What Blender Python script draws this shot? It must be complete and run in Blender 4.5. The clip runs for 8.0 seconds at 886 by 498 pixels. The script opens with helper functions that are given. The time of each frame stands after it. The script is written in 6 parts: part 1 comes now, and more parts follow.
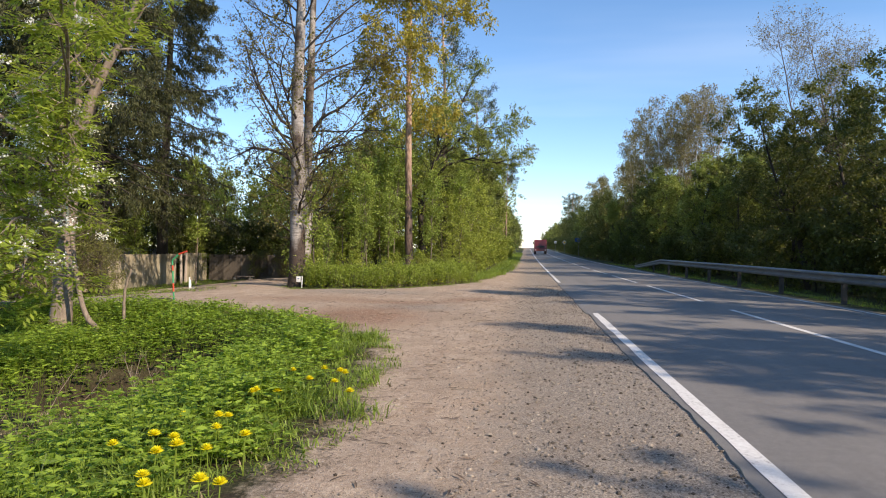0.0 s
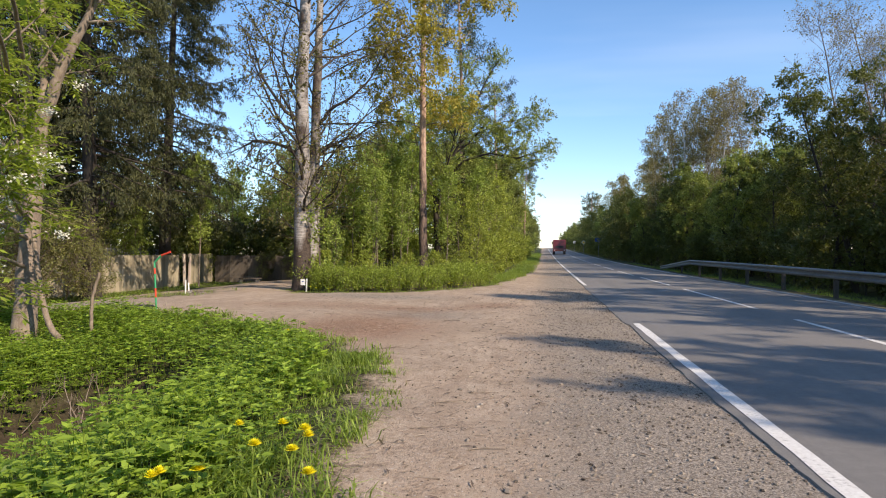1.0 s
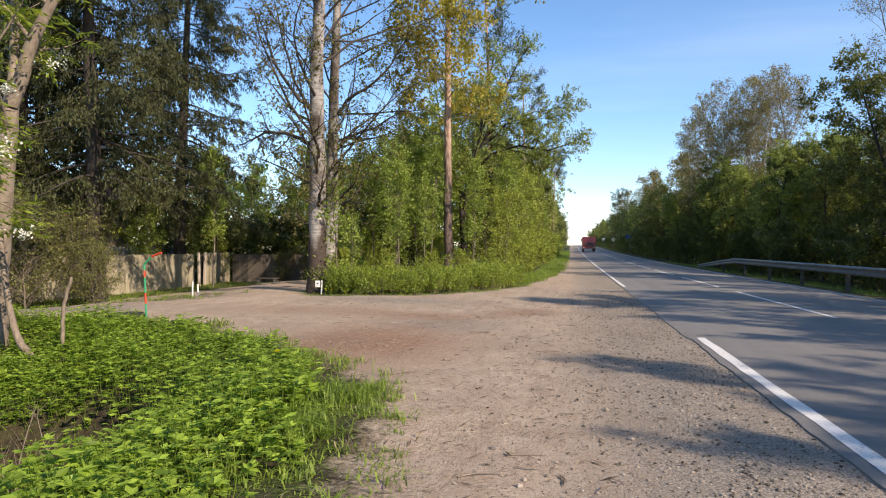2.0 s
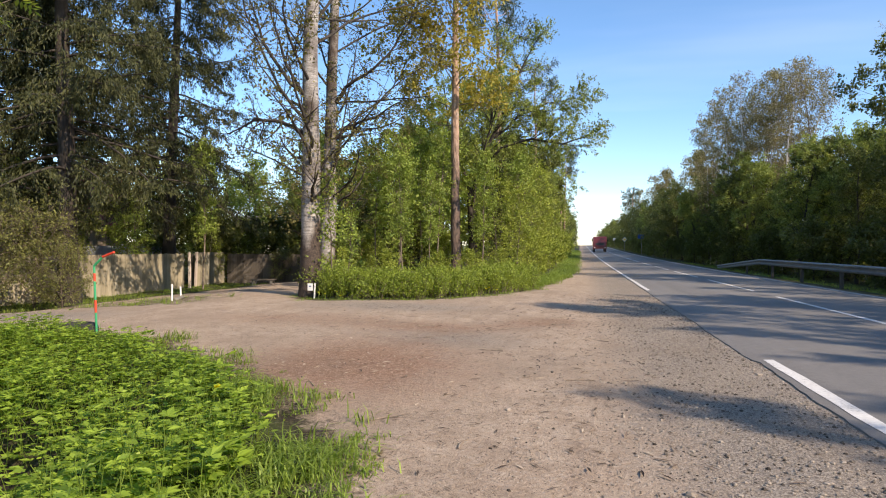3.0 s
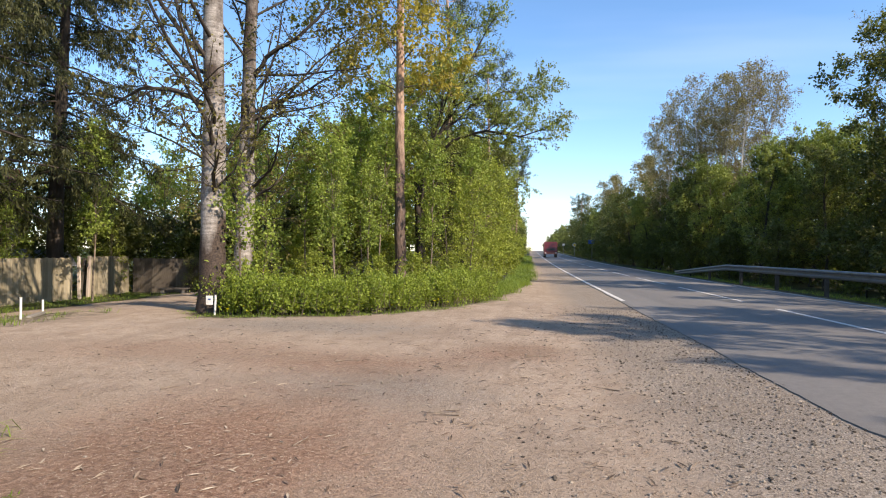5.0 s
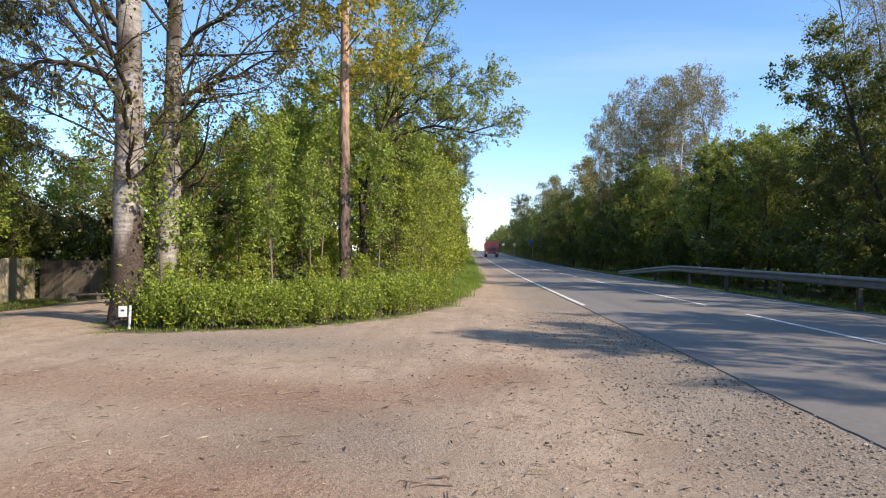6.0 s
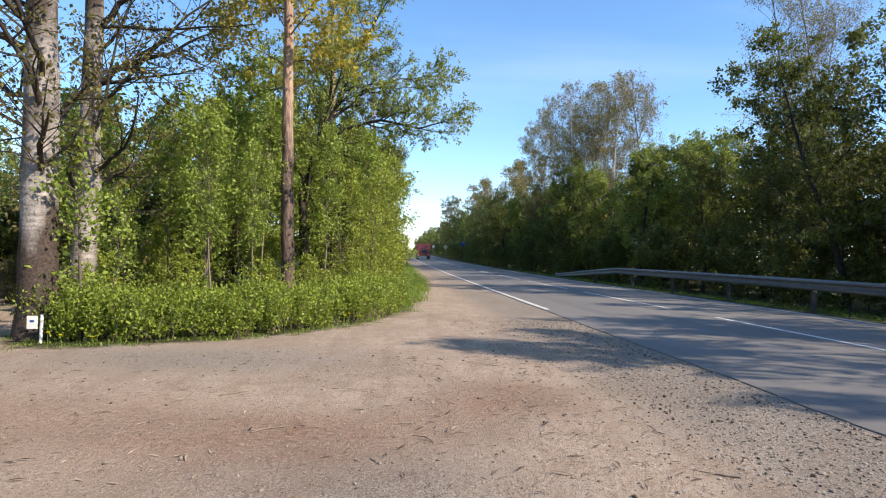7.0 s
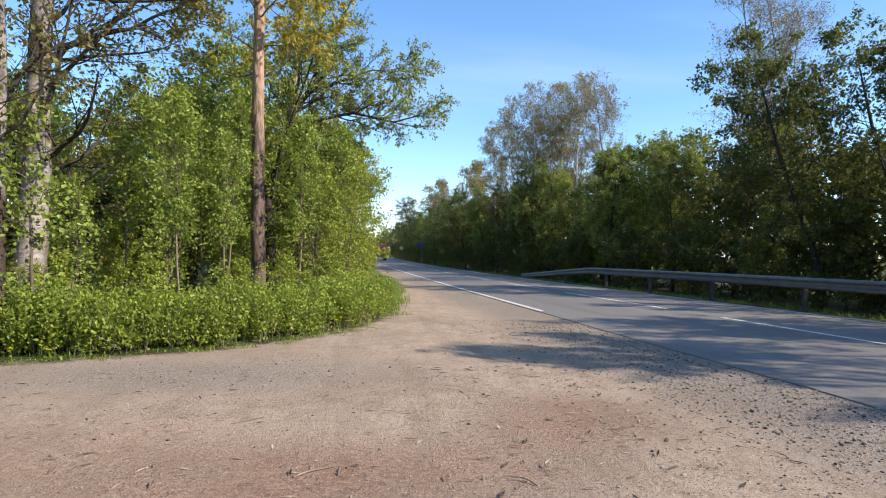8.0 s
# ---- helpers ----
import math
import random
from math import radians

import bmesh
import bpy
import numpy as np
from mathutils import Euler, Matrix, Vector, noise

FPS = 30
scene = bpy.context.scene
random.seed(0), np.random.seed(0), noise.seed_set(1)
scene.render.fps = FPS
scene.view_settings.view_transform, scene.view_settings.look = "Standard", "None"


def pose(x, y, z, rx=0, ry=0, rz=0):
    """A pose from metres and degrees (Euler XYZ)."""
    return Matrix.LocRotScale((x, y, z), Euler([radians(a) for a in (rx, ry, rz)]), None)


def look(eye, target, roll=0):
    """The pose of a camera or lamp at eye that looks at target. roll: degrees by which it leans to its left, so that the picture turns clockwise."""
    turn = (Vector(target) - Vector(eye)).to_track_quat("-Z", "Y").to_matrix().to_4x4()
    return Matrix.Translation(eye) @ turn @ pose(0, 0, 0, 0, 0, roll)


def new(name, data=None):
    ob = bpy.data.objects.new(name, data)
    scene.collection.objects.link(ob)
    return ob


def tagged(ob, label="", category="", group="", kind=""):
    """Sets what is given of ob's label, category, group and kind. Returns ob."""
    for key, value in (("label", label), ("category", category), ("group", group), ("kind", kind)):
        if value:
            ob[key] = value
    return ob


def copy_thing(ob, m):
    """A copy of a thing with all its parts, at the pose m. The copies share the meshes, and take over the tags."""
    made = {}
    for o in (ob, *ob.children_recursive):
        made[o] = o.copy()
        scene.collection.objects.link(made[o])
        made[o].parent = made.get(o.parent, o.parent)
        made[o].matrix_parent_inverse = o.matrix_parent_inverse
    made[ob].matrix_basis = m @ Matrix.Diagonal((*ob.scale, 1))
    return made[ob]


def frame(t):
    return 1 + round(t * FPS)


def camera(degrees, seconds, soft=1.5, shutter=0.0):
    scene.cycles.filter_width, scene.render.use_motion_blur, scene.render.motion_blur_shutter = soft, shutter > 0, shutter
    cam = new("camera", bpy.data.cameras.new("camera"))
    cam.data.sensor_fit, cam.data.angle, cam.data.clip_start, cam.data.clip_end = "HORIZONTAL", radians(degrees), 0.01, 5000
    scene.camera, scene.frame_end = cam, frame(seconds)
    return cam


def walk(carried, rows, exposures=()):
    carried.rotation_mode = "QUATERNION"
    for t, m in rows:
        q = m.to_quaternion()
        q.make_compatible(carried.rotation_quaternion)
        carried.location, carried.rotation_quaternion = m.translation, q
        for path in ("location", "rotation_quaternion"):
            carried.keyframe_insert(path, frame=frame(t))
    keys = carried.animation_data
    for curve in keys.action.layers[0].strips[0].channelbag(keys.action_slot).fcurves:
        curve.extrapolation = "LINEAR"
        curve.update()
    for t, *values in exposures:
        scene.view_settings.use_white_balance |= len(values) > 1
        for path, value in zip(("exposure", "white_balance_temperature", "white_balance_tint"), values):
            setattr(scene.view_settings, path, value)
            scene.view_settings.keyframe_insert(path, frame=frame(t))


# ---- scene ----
cam = camera(72.6, 8.0, 1.1)
PATH = [
    (0, (0.17, 0.602, 1.322), (-0.104, 2.583, 1.326), 0.4),
    (0.5, (0.055, 1.453, 1.312), (-0.247, 3.43, 1.319), 0.3),
    (1, (-0.04, 2.296, 1.318), (-0.37, 4.268, 1.323), 0.3),
    (1.5, (-0.156, 3.071, 1.369), (-0.535, 5.035, 1.368), 0.2),
    (3, (-0.608, 5.635, 1.356), (-1.052, 7.585, 1.351), 0.3),
    (3.5, (-0.742, 6.479, 1.355), (-1.185, 8.429, 1.352), 0.2),
    (4, (-0.827, 7.313, 1.344), (-1.258, 9.266, 1.344), 0.2),
    (4.5, (-0.921, 8.067, 1.293), (-1.284, 10.033, 1.301), 0.3),
    (5.8, (-1.398, 9.794, 1.322), (-1.528, 11.789, 1.337), 0.4),
    (6, (-1.522, 10.042, 1.354), (-1.604, 12.04, 1.368), 0.4),
    (6.5, (-1.877, 10.537, 1.351), (-1.824, 12.536, 1.375), 0.7),
    (7, (-2.284, 11.116, 1.327), (-2.126, 13.11, 1.35), 0.6),
    (7.5, (-2.677, 11.622, 1.308), (-2.45, 13.608, 1.336), 0.6),
    (8, (-3.054, 12.162, 1.263), (-2.739, 14.137, 1.292), 0.4),
]
walk(cam, [(t, look(eye, target, roll)) for t, eye, target, roll in PATH], [(0.0, 0.72, 6850, 17), (4.0, 0.86, 6850, 17), (8.0, 0.92, 6450, 15)])

# ---------------- world, sun ----------------
SUN_DIR = Vector((0.86, -0.5, 0.655)).normalized()
world = bpy.data.worlds.new("world")
scene.world = world
world.use_nodes = True
wn = world.node_tree.nodes
wl = world.node_tree.links
wbg = wn["Background"]
sky = wn.new("ShaderNodeTexSky")
sky.sky_type = "NISHITA"
sky.sun_disc = False
sky.sun_elevation = math.asin(SUN_DIR.z)
sky.sun_rotation = math.atan2(SUN_DIR.x, SUN_DIR.y)
sky.air_density, sky.dust_density, sky.ozone_density = 1.0, 0.4, 3.0
sky.altitude = 900
# thin high cloud veils over the clear sky
wtc = wn.new("ShaderNodeTexCoord")
wsep = wn.new("ShaderNodeSeparateXYZ")
wl.new(wtc.outputs["Generated"], wsep.inputs[0])


def sky_math(op, p, q):
    m = wn.new("ShaderNodeMath")
    m.operation = op
    m.use_clamp = op == "MULTIPLY_ADD"
    for sock, v in zip(m.inputs, (p, q) if not isinstance(q, tuple) else (p, *q)):
        if isinstance(v, (int, float)):
            sock.default_value = v
        else:
            wl.new(v, sock)
    return m.outputs[0]


wz = sky_math("ADD", sky_math("MAXIMUM", wsep.outputs[2], 0.0), 0.06)
wcomb = wn.new("ShaderNodeCombineXYZ")
wl.new(sky_math("MULTIPLY", sky_math("DIVIDE", wsep.outputs[0], wz), 0.35), wcomb.inputs[0])
wl.new(sky_math("DIVIDE", wsep.outputs[1], wz), wcomb.inputs[1])
wno = wn.new("ShaderNodeTexNoise")
wno.inputs["Scale"].default_value, wno.inputs["Detail"].default_value = 0.55, 5
wl.new(wcomb.outputs[0], wno.inputs["Vector"])
wfac = sky_math("MULTIPLY", sky_math("MULTIPLY_ADD", wno.outputs["Fac"], (4.0, -2.1)), 0.22)
wmix = wn.new("ShaderNodeMix")
wmix.data_type = "RGBA"
wl.new(wfac, wmix.inputs[0])
whue = wn.new("ShaderNodeHueSaturation")
whue.inputs["Saturation"].default_value = 1.12
whue.inputs["Hue"].default_value = 0.496
wl.new(sky.outputs[0], whue.inputs["Color"])
wl.new(whue.outputs[0], wmix.inputs[6])
wmix.inputs[7].default_value = (5.6, 6.0, 6.3, 1)
wl.new(wmix.outputs[2], wbg.inputs[0])
wbg.inputs[1].default_value = 0.15

sun_data = bpy.data.lights.new("sun", "SUN")
sun_data.energy, sun_data.angle, sun_data.color = 4.0, radians(0.55), (1.0, 0.88, 0.70)
sun = new("sun", sun_data)
sun.matrix_basis = look(SUN_DIR * 60, (0, 0, 0))


# ---------------- materials ----------------
def nodes_of(name):
    m = bpy.data.materials.new(name)
    m.use_nodes = True
    nt = m.node_tree
    return m, nt.nodes, nt.links, nt.nodes["Principled BSDF"]


def noise_node(n, l, scale, detail=4, vec=None, rough=0.6):
    t = n.new("ShaderNodeTexNoise")
    t.inputs["Scale"].default_value = scale
    t.inputs["Detail"].default_value = detail
    t.inputs["Roughness"].default_value = rough
    if vec is not None:
        l.new(vec, t.inputs["Vector"])
    return t.outputs["Fac"]


def ramp_node(n, l, fac, stops):
    r = n.new("ShaderNodeValToRGB")
    e = r.color_ramp.elements
    while len(e) < len(stops):
        e.new(0.5)
    for i, (p, c) in enumerate(stops):
        e[i].position, e[i].color = p, (*c, 1)
    l.new(fac, r.inputs[0])
    return r.outputs[0]


def mix_node(n, l, fac, a, b, blend="MIX"):
    m = n.new("ShaderNodeMix")
    m.data_type, m.blend_type = "RGBA", blend
    for sock, v in ((m.inputs[0], fac), (m.inputs[6], a), (m.inputs[7], b)):
        if isinstance(v, (int, float)):
            sock.default_value = v
        elif isinstance(v, tuple):
            sock.default_value = (*v, 1)
        else:
            l.new(v, sock)
    return m.outputs[2]


def math_node(n, l, op, a, b=0.0, clamp=False):
    m = n.new("ShaderNodeMath")
    m.operation, m.use_clamp = op, clamp
    for sock, v in ((m.inputs[0], a), (m.inputs[1], b)):
        if isinstance(v, (int, float)):
            sock.default_value = v
        else:
            l.new(v, sock)
    return m.outputs[0]


def bump_node(n, l, height, strength, dist, p, normal=None):
    b = n.new("ShaderNodeBump")
    b.inputs["Strength"].default_value = strength
    b.inputs["Distance"].default_value = dist
    l.new(height, b.inputs["Height"])
    if normal is not None:
        l.new(normal, b.inputs["Normal"])
    l.new(b.outputs[0], p.inputs["Normal"])
    return b.outputs[0]


def position(n):
    return n.new("ShaderNodeNewGeometry").outputs["Position"]


def object_coords(n):
    return n.new("ShaderNodeTexCoord").outputs["Object"]


def mat_leaf(name, dark, light, through_col, trans=0.35, rough=0.5):
    m, n, l, p = nodes_of(name)
    geo = n.new("ShaderNodeNewGeometry")
    isl = geo.outputs["Random Per Island"]
    big = noise_node(n, l, 0.9, 2, geo.outputs["Position"])
    f = math_node(n, l, "ADD", math_node(n, l, "MULTIPLY", isl, 0.6), math_node(n, l, "MULTIPLY", big, 0.4))
    col = ramp_node(n, l, f, [(0.2, tuple(a * 0.75 for a in dark)), (0.5, tuple((a + b) / 2 for a, b in zip(dark, light))), (0.82, light)])
    l.new(col, p.inputs["Base Color"])
    p.inputs["Roughness"].default_value = rough
    p.inputs["Specular IOR Level"].default_value = 0.35
    tr = n.new("ShaderNodeBsdfTranslucent")
    l.new(mix_node(n, l, 0.6, col, through_col), tr.inputs["Color"])
    mx = n.new("ShaderNodeMixShader")
    mx.inputs[0].default_value = trans
    l.new(p.outputs[0], mx.inputs[1])
    l.new(tr.outputs[0], mx.inputs[2])
    l.new(mx.outputs[0], n["Material Output"].inputs[0])
    return m


def mat_bark(name, stops, scale=6.0, stretch=0.25, bump=0.6, dist=0.02):
    m, n, l, p = nodes_of(name)
    mp = n.new("ShaderNodeMapping")
    mp.inputs["Scale"].default_value = (1, 1, stretch)
    l.new(object_coords(n), mp.inputs["Vector"])
    f1 = noise_node(n, l, scale, 6, mp.outputs[0], 0.7)
    f2 = noise_node(n, l, scale * 5, 4, mp.outputs[0])
    f = math_node(n, l, "ADD", math_node(n, l, "MULTIPLY", f1, 0.7), math_node(n, l, "MULTIPLY", f2, 0.3))
    l.new(ramp_node(n, l, f, stops), p.inputs["Base Color"])
    p.inputs["Roughness"].default_value = 0.9
    bump_node(n, l, f, bump, dist, p)
    return m


def mat_aspen(name, top, low):
    # pale grey-cream middle with dark scars, black-brown furrowed foot, brown upper stem
    m, n, l, p = nodes_of(name)
    co = object_coords(n)
    mp = n.new("ShaderNodeMapping")
    mp.inputs["Scale"].default_value = (1, 1, 0.45)
    l.new(co, mp.inputs["Vector"])
    mp2 = n.new("ShaderNodeMapping")
    mp2.inputs["Scale"].default_value = (1, 1, 5.0)
    l.new(co, mp2.inputs["Vector"])
    blot = noise_node(n, l, 1.5, 4, mp.outputs[0], 0.5)
    rings = noise_node(n, l, 4.0, 4, mp2.outputs[0])
    fine = noise_node(n, l, 26, 4, co)
    sep = n.new("ShaderNodeSeparateXYZ")
    l.new(co, sep.inputs[0])
    foot = math_node(n, l, "MULTIPLY", math_node(n, l, "SUBTRACT", low, sep.outputs[2]), 0.6, True)
    crown = math_node(n, l, "MULTIPLY", math_node(n, l, "SUBTRACT", sep.outputs[2], top), 0.35, True)
    pale = ramp_node(n, l, math_node(n, l, "ADD", math_node(n, l, "MULTIPLY", rings, 0.6), math_node(n, l, "MULTIPLY", fine, 0.4)),
                     [(0.33, (0.12, 0.105, 0.09)), (0.5, (0.28, 0.255, 0.23)), (0.68, (0.47, 0.44, 0.40))])
    dark = ramp_node(n, l, fine, [(0.3, (0.02, 0.014, 0.011)), (0.7, (0.09, 0.064, 0.048))])
    fac = math_node(n, l, "ADD", math_node(n, l, "MULTIPLY", math_node(n, l, "SUBTRACT", blot, 0.50), 8.0), math_node(n, l, "ADD", math_node(n, l, "MULTIPLY", foot, 2.0), math_node(n, l, "MULTIPLY", crown, 1.1)), True)
    l.new(mix_node(n, l, fac, pale, dark), p.inputs["Base Color"])
    p.inputs["Roughness"].default_value = 0.85
    h = math_node(n, l, "ADD", math_node(n, l, "MULTIPLY", fine, 0.5), math_node(n, l, "MULTIPLY", blot, 0.8))
    bump_node(n, l, h, 0.7, 0.03, p)
    return m


def mat_pine_bark(name):
    # grey-brown plates below, orange-pink flaking bark above
    m, n, l, p = nodes_of(name)
    co = object_coords(n)
    mp = n.new("ShaderNodeMapping")
    mp.inputs["Scale"].default_value = (1, 1, 0.3)
    l.new(co, mp.inputs["Vector"])
    vo = n.new("ShaderNodeTexVoronoi")
    vo.inputs["Scale"].default_value = 13
    l.new(mp.outputs[0], vo.inputs["Vector"])
    nz = noise_node(n, l, 9, 6, mp.outputs[0], 0.7)
    sep = n.new("ShaderNodeSeparateXYZ")
    l.new(co, sep.inputs[0])
    hi = math_node(n, l, "ADD", math_node(n, l, "MULTIPLY", math_node(n, l, "SUBTRACT", sep.outputs[2], 3.6), 0.45),
                   math_node(n, l, "MULTIPLY", math_node(n, l, "SUBTRACT", nz, 0.5), 1.6), True)
    low = ramp_node(n, l, nz, [(0.3, (0.05, 0.035, 0.03)), (0.7, (0.20, 0.14, 0.11))])
    up = ramp_node(n, l, nz, [(0.3, (0.20, 0.115, 0.075)), (0.55, (0.38, 0.255, 0.18)), (0.75, (0.48, 0.37, 0.29))])
    l.new(mix_node(n, l, hi, low, up), p.inputs["Base Color"])
    p.inputs["Roughness"].default_value = 0.9
    bump_node(n, l, math_node(n, l, "ADD", vo.outputs["Distance"], nz), 0.8, 0.03, p)
    return m


def mat_plain(name, col, rough=0.6, metal=0.0, var=0.15, scale=8.0, bump=0.15, coat=0.0):
    m, n, l, p = nodes_of(name)
    co = object_coords(n)
    f = noise_node(n, l, scale, 5, co)
    f2 = noise_node(n, l, scale * 9, 3, co)
    mixf = math_node(n, l, "ADD", math_node(n, l, "MULTIPLY", f, 0.65), math_node(n, l, "MULTIPLY", f2, 0.35))
    lo = tuple(c * (1 - var) for c in col)
    hi = tuple(min(1, c * (1 + var)) for c in col)
    l.new(ramp_node(n, l, mixf, [(0.3, lo), (0.7, hi)]), p.inputs["Base Color"])
    p.inputs["Roughness"].default_value = rough
    p.inputs["Metallic"].default_value = metal
    p.inputs["Coat Weight"].default_value = coat
    bump_node(n, l, f2, bump, 0.004, p)
    return m


def mat_ground():
    m, n, l, p = nodes_of("ground_soil")
    pos = position(n)

    def att(name):
        a = n.new("ShaderNodeAttribute")
        a.attribute_name = name
        return a.outputs["Fac"]

    big = noise_node(n, l, 0.55, 5, pos)
    mid = noise_node(n, l, 3.0, 6, pos, 0.65)
    fine = noise_node(n, l, 22, 5, pos, 0.7)
    tiny = noise_node(n, l, 110, 3, pos, 0.7)
    vo = n.new("ShaderNodeTexVoronoi")
    vo.inputs["Scale"].default_value = 105
    l.new(pos, vo.inputs["Vector"])
    vo2 = n.new("ShaderNodeTexVoronoi")
    vo2.inputs["Scale"].default_value = 40
    l.new(pos, vo2.inputs["Vector"])
    # pale trodden sandy dirt
    grain = math_node(n, l, "ADD", math_node(n, l, "MULTIPLY", mid, 0.28), math_node(n, l, "ADD", math_node(n, l, "MULTIPLY", fine, 0.36), math_node(n, l, "MULTIPLY", tiny, 0.36)))
    sand = ramp_node(n, l, grain, [(0.36, (0.17, 0.126, 0.09)), (0.48, (0.375, 0.288, 0.213)), (0.62, (0.53, 0.43, 0.33))])
    mp = n.new("ShaderNodeMapping")
    mp.inputs["Scale"].default_value = (2.2, 0.32, 1.0)
    mp.inputs["Rotation"].default_value = (0, 0, radians(-14))
    l.new(pos, mp.inputs["Vector"])
    rut = noise_node(n, l, 1.2, 5, mp.outputs[0], 0.6)
    sand = mix_node(n, l, math_node(n, l, "MULTIPLY", math_node(n, l, "SUBTRACT", rut, 0.5), 2.6, True), sand, (0.25, 0.18, 0.13))
    # dark and pale crumbs pressed into it
    vo3 = n.new("ShaderNodeTexVoronoi")
    vo3.inputs["Scale"].default_value = 34
    l.new(pos, vo3.inputs["Vector"])
    sep3 = n.new("ShaderNodeSeparateColor")
    l.new(vo3.outputs["Color"], sep3.inputs[0])
    crumb = math_node(n, l, "MULTIPLY", math_node(n, l, "LESS_THAN", vo3.outputs["Distance"], 0.26), math_node(n, l, "GREATER_THAN", sep3.outputs[0], 0.55))
    sand = mix_node(n, l, math_node(n, l, "MULTIPLY", crumb, 0.9), sand, ramp_node(n, l, sep3.outputs[1], [(0.2, (0.09, 0.06, 0.045)), (0.9, (0.5, 0.44, 0.37))]))
    vo4 = n.new("ShaderNodeTexVoronoi")
    vo4.inputs["Scale"].default_value = 85
    l.new(pos, vo4.inputs["Vector"])
    sep4 = n.new("ShaderNodeSeparateColor")
    l.new(vo4.outputs["Color"], sep4.inputs[0])
    speck = math_node(n, l, "MULTIPLY", math_node(n, l, "LESS_THAN", vo4.outputs["Distance"], 0.3), math_node(n, l, "GREATER_THAN", math_node(n, l, "ADD", sep4.outputs[0], math_node(n, l, "MULTIPLY", mid, 0.5)), 0.8))
    sand = mix_node(n, l, math_node(n, l, "MULTIPLY", speck, 0.8), sand, ramp_node(n, l, sep4.outputs[1], [(0.3, (0.10, 0.07, 0.05)), (0.9, (0.45, 0.40, 0.34))]))
    # grey gravel with single stones
    sepc = n.new("ShaderNodeSeparateColor")
    l.new(vo.outputs["Color"], sepc.inputs[0])
    stone = ramp_node(n, l, sepc.outputs[0], [(0.0, (0.08, 0.067, 0.055)), (0.5, (0.28, 0.235, 0.188)), (1.0, (0.52, 0.46, 0.39))])
    stone = mix_node(n, l, math_node(n, l, "MULTIPLY", fine, 0.8, True), stone, (0.25, 0.212, 0.172))
    # reddish needle and bark litter
    lit = ramp_node(n, l, math_node(n, l, "ADD", math_node(n, l, "MULTIPLY", fine, 0.5), math_node(n, l, "MULTIPLY", tiny, 0.5)),
                    [(0.36, (0.075, 0.036, 0.023)), (0.5, (0.25, 0.145, 0.095)), (0.64, (0.46, 0.33, 0.235))])
    # dark leaf mould and short green
    soil = ramp_node(n, l, fine, [(0.3, (0.02, 0.015, 0.010)), (0.6, (0.055, 0.041, 0.026)), (0.8, (0.12, 0.092, 0.055))])
    green = ramp_node(n, l, fine, [(0.3, (0.03, 0.05, 0.012)), (0.7, (0.11, 0.15, 0.035))])
    grown = math_node(n, l, "MULTIPLY", math_node(n, l, "SUBTRACT", mid, 0.38), 4.0, True)
    soil = mix_node(n, l, math_node(n, l, "MULTIPLY", grown, math_node(n, l, "SUBTRACT", 1.0, att("bare"))), soil, green)
    straw = ramp_node(n, l, tiny, [(0.35, (0.09, 0.065, 0.04)), (0.65, (0.30, 0.235, 0.15))])
    soil = mix_node(n, l, math_node(n, l, "MULTIPLY", att("straw"), grown), soil, straw)
    wob = math_node(n, l, "MULTIPLY", math_node(n, l, "SUBTRACT", math_node(n, l, "ADD", math_node(n, l, "MULTIPLY", mid, 0.6), math_node(n, l, "MULTIPLY", fine, 0.4)), 0.5), 1.5)

    def soft(a, k=2.2):
        return math_node(n, l, "ADD", math_node(n, l, "MULTIPLY", math_node(n, l, "SUBTRACT", math_node(n, l, "ADD", a, wob), 0.5), k), 0.5, True)

    c = mix_node(n, l, soft(att("gravel"), 1.6), sand, stone)
    c = mix_node(n, l, math_node(n, l, "MULTIPLY", soft(att("litter"), 1.8), 0.92), c, lit)
    c = mix_node(n, l, math_node(n, l, "MULTIPLY", math_node(n, l, "SUBTRACT", big, 0.47), 1.6, True), c, (0.205, 0.153, 0.11))
    c = mix_node(n, l, soft(att("dirt"), 3.0), soil, c)
    l.new(c, p.inputs["Base Color"])
    p.inputs["Roughness"].default_value = 0.95
    p.inputs["Specular IOR Level"].default_value = 0.2
    h = math_node(n, l, "ADD", math_node(n, l, "MULTIPLY", fine, 0.55), math_node(n, l, "ADD", math_node(n, l, "MULTIPLY", tiny, 0.3), math_node(n, l, "MULTIPLY", vo2.outputs["Distance"], 0.12)))
    bump_node(n, l, h, 1.0, 0.03, p)
    return m


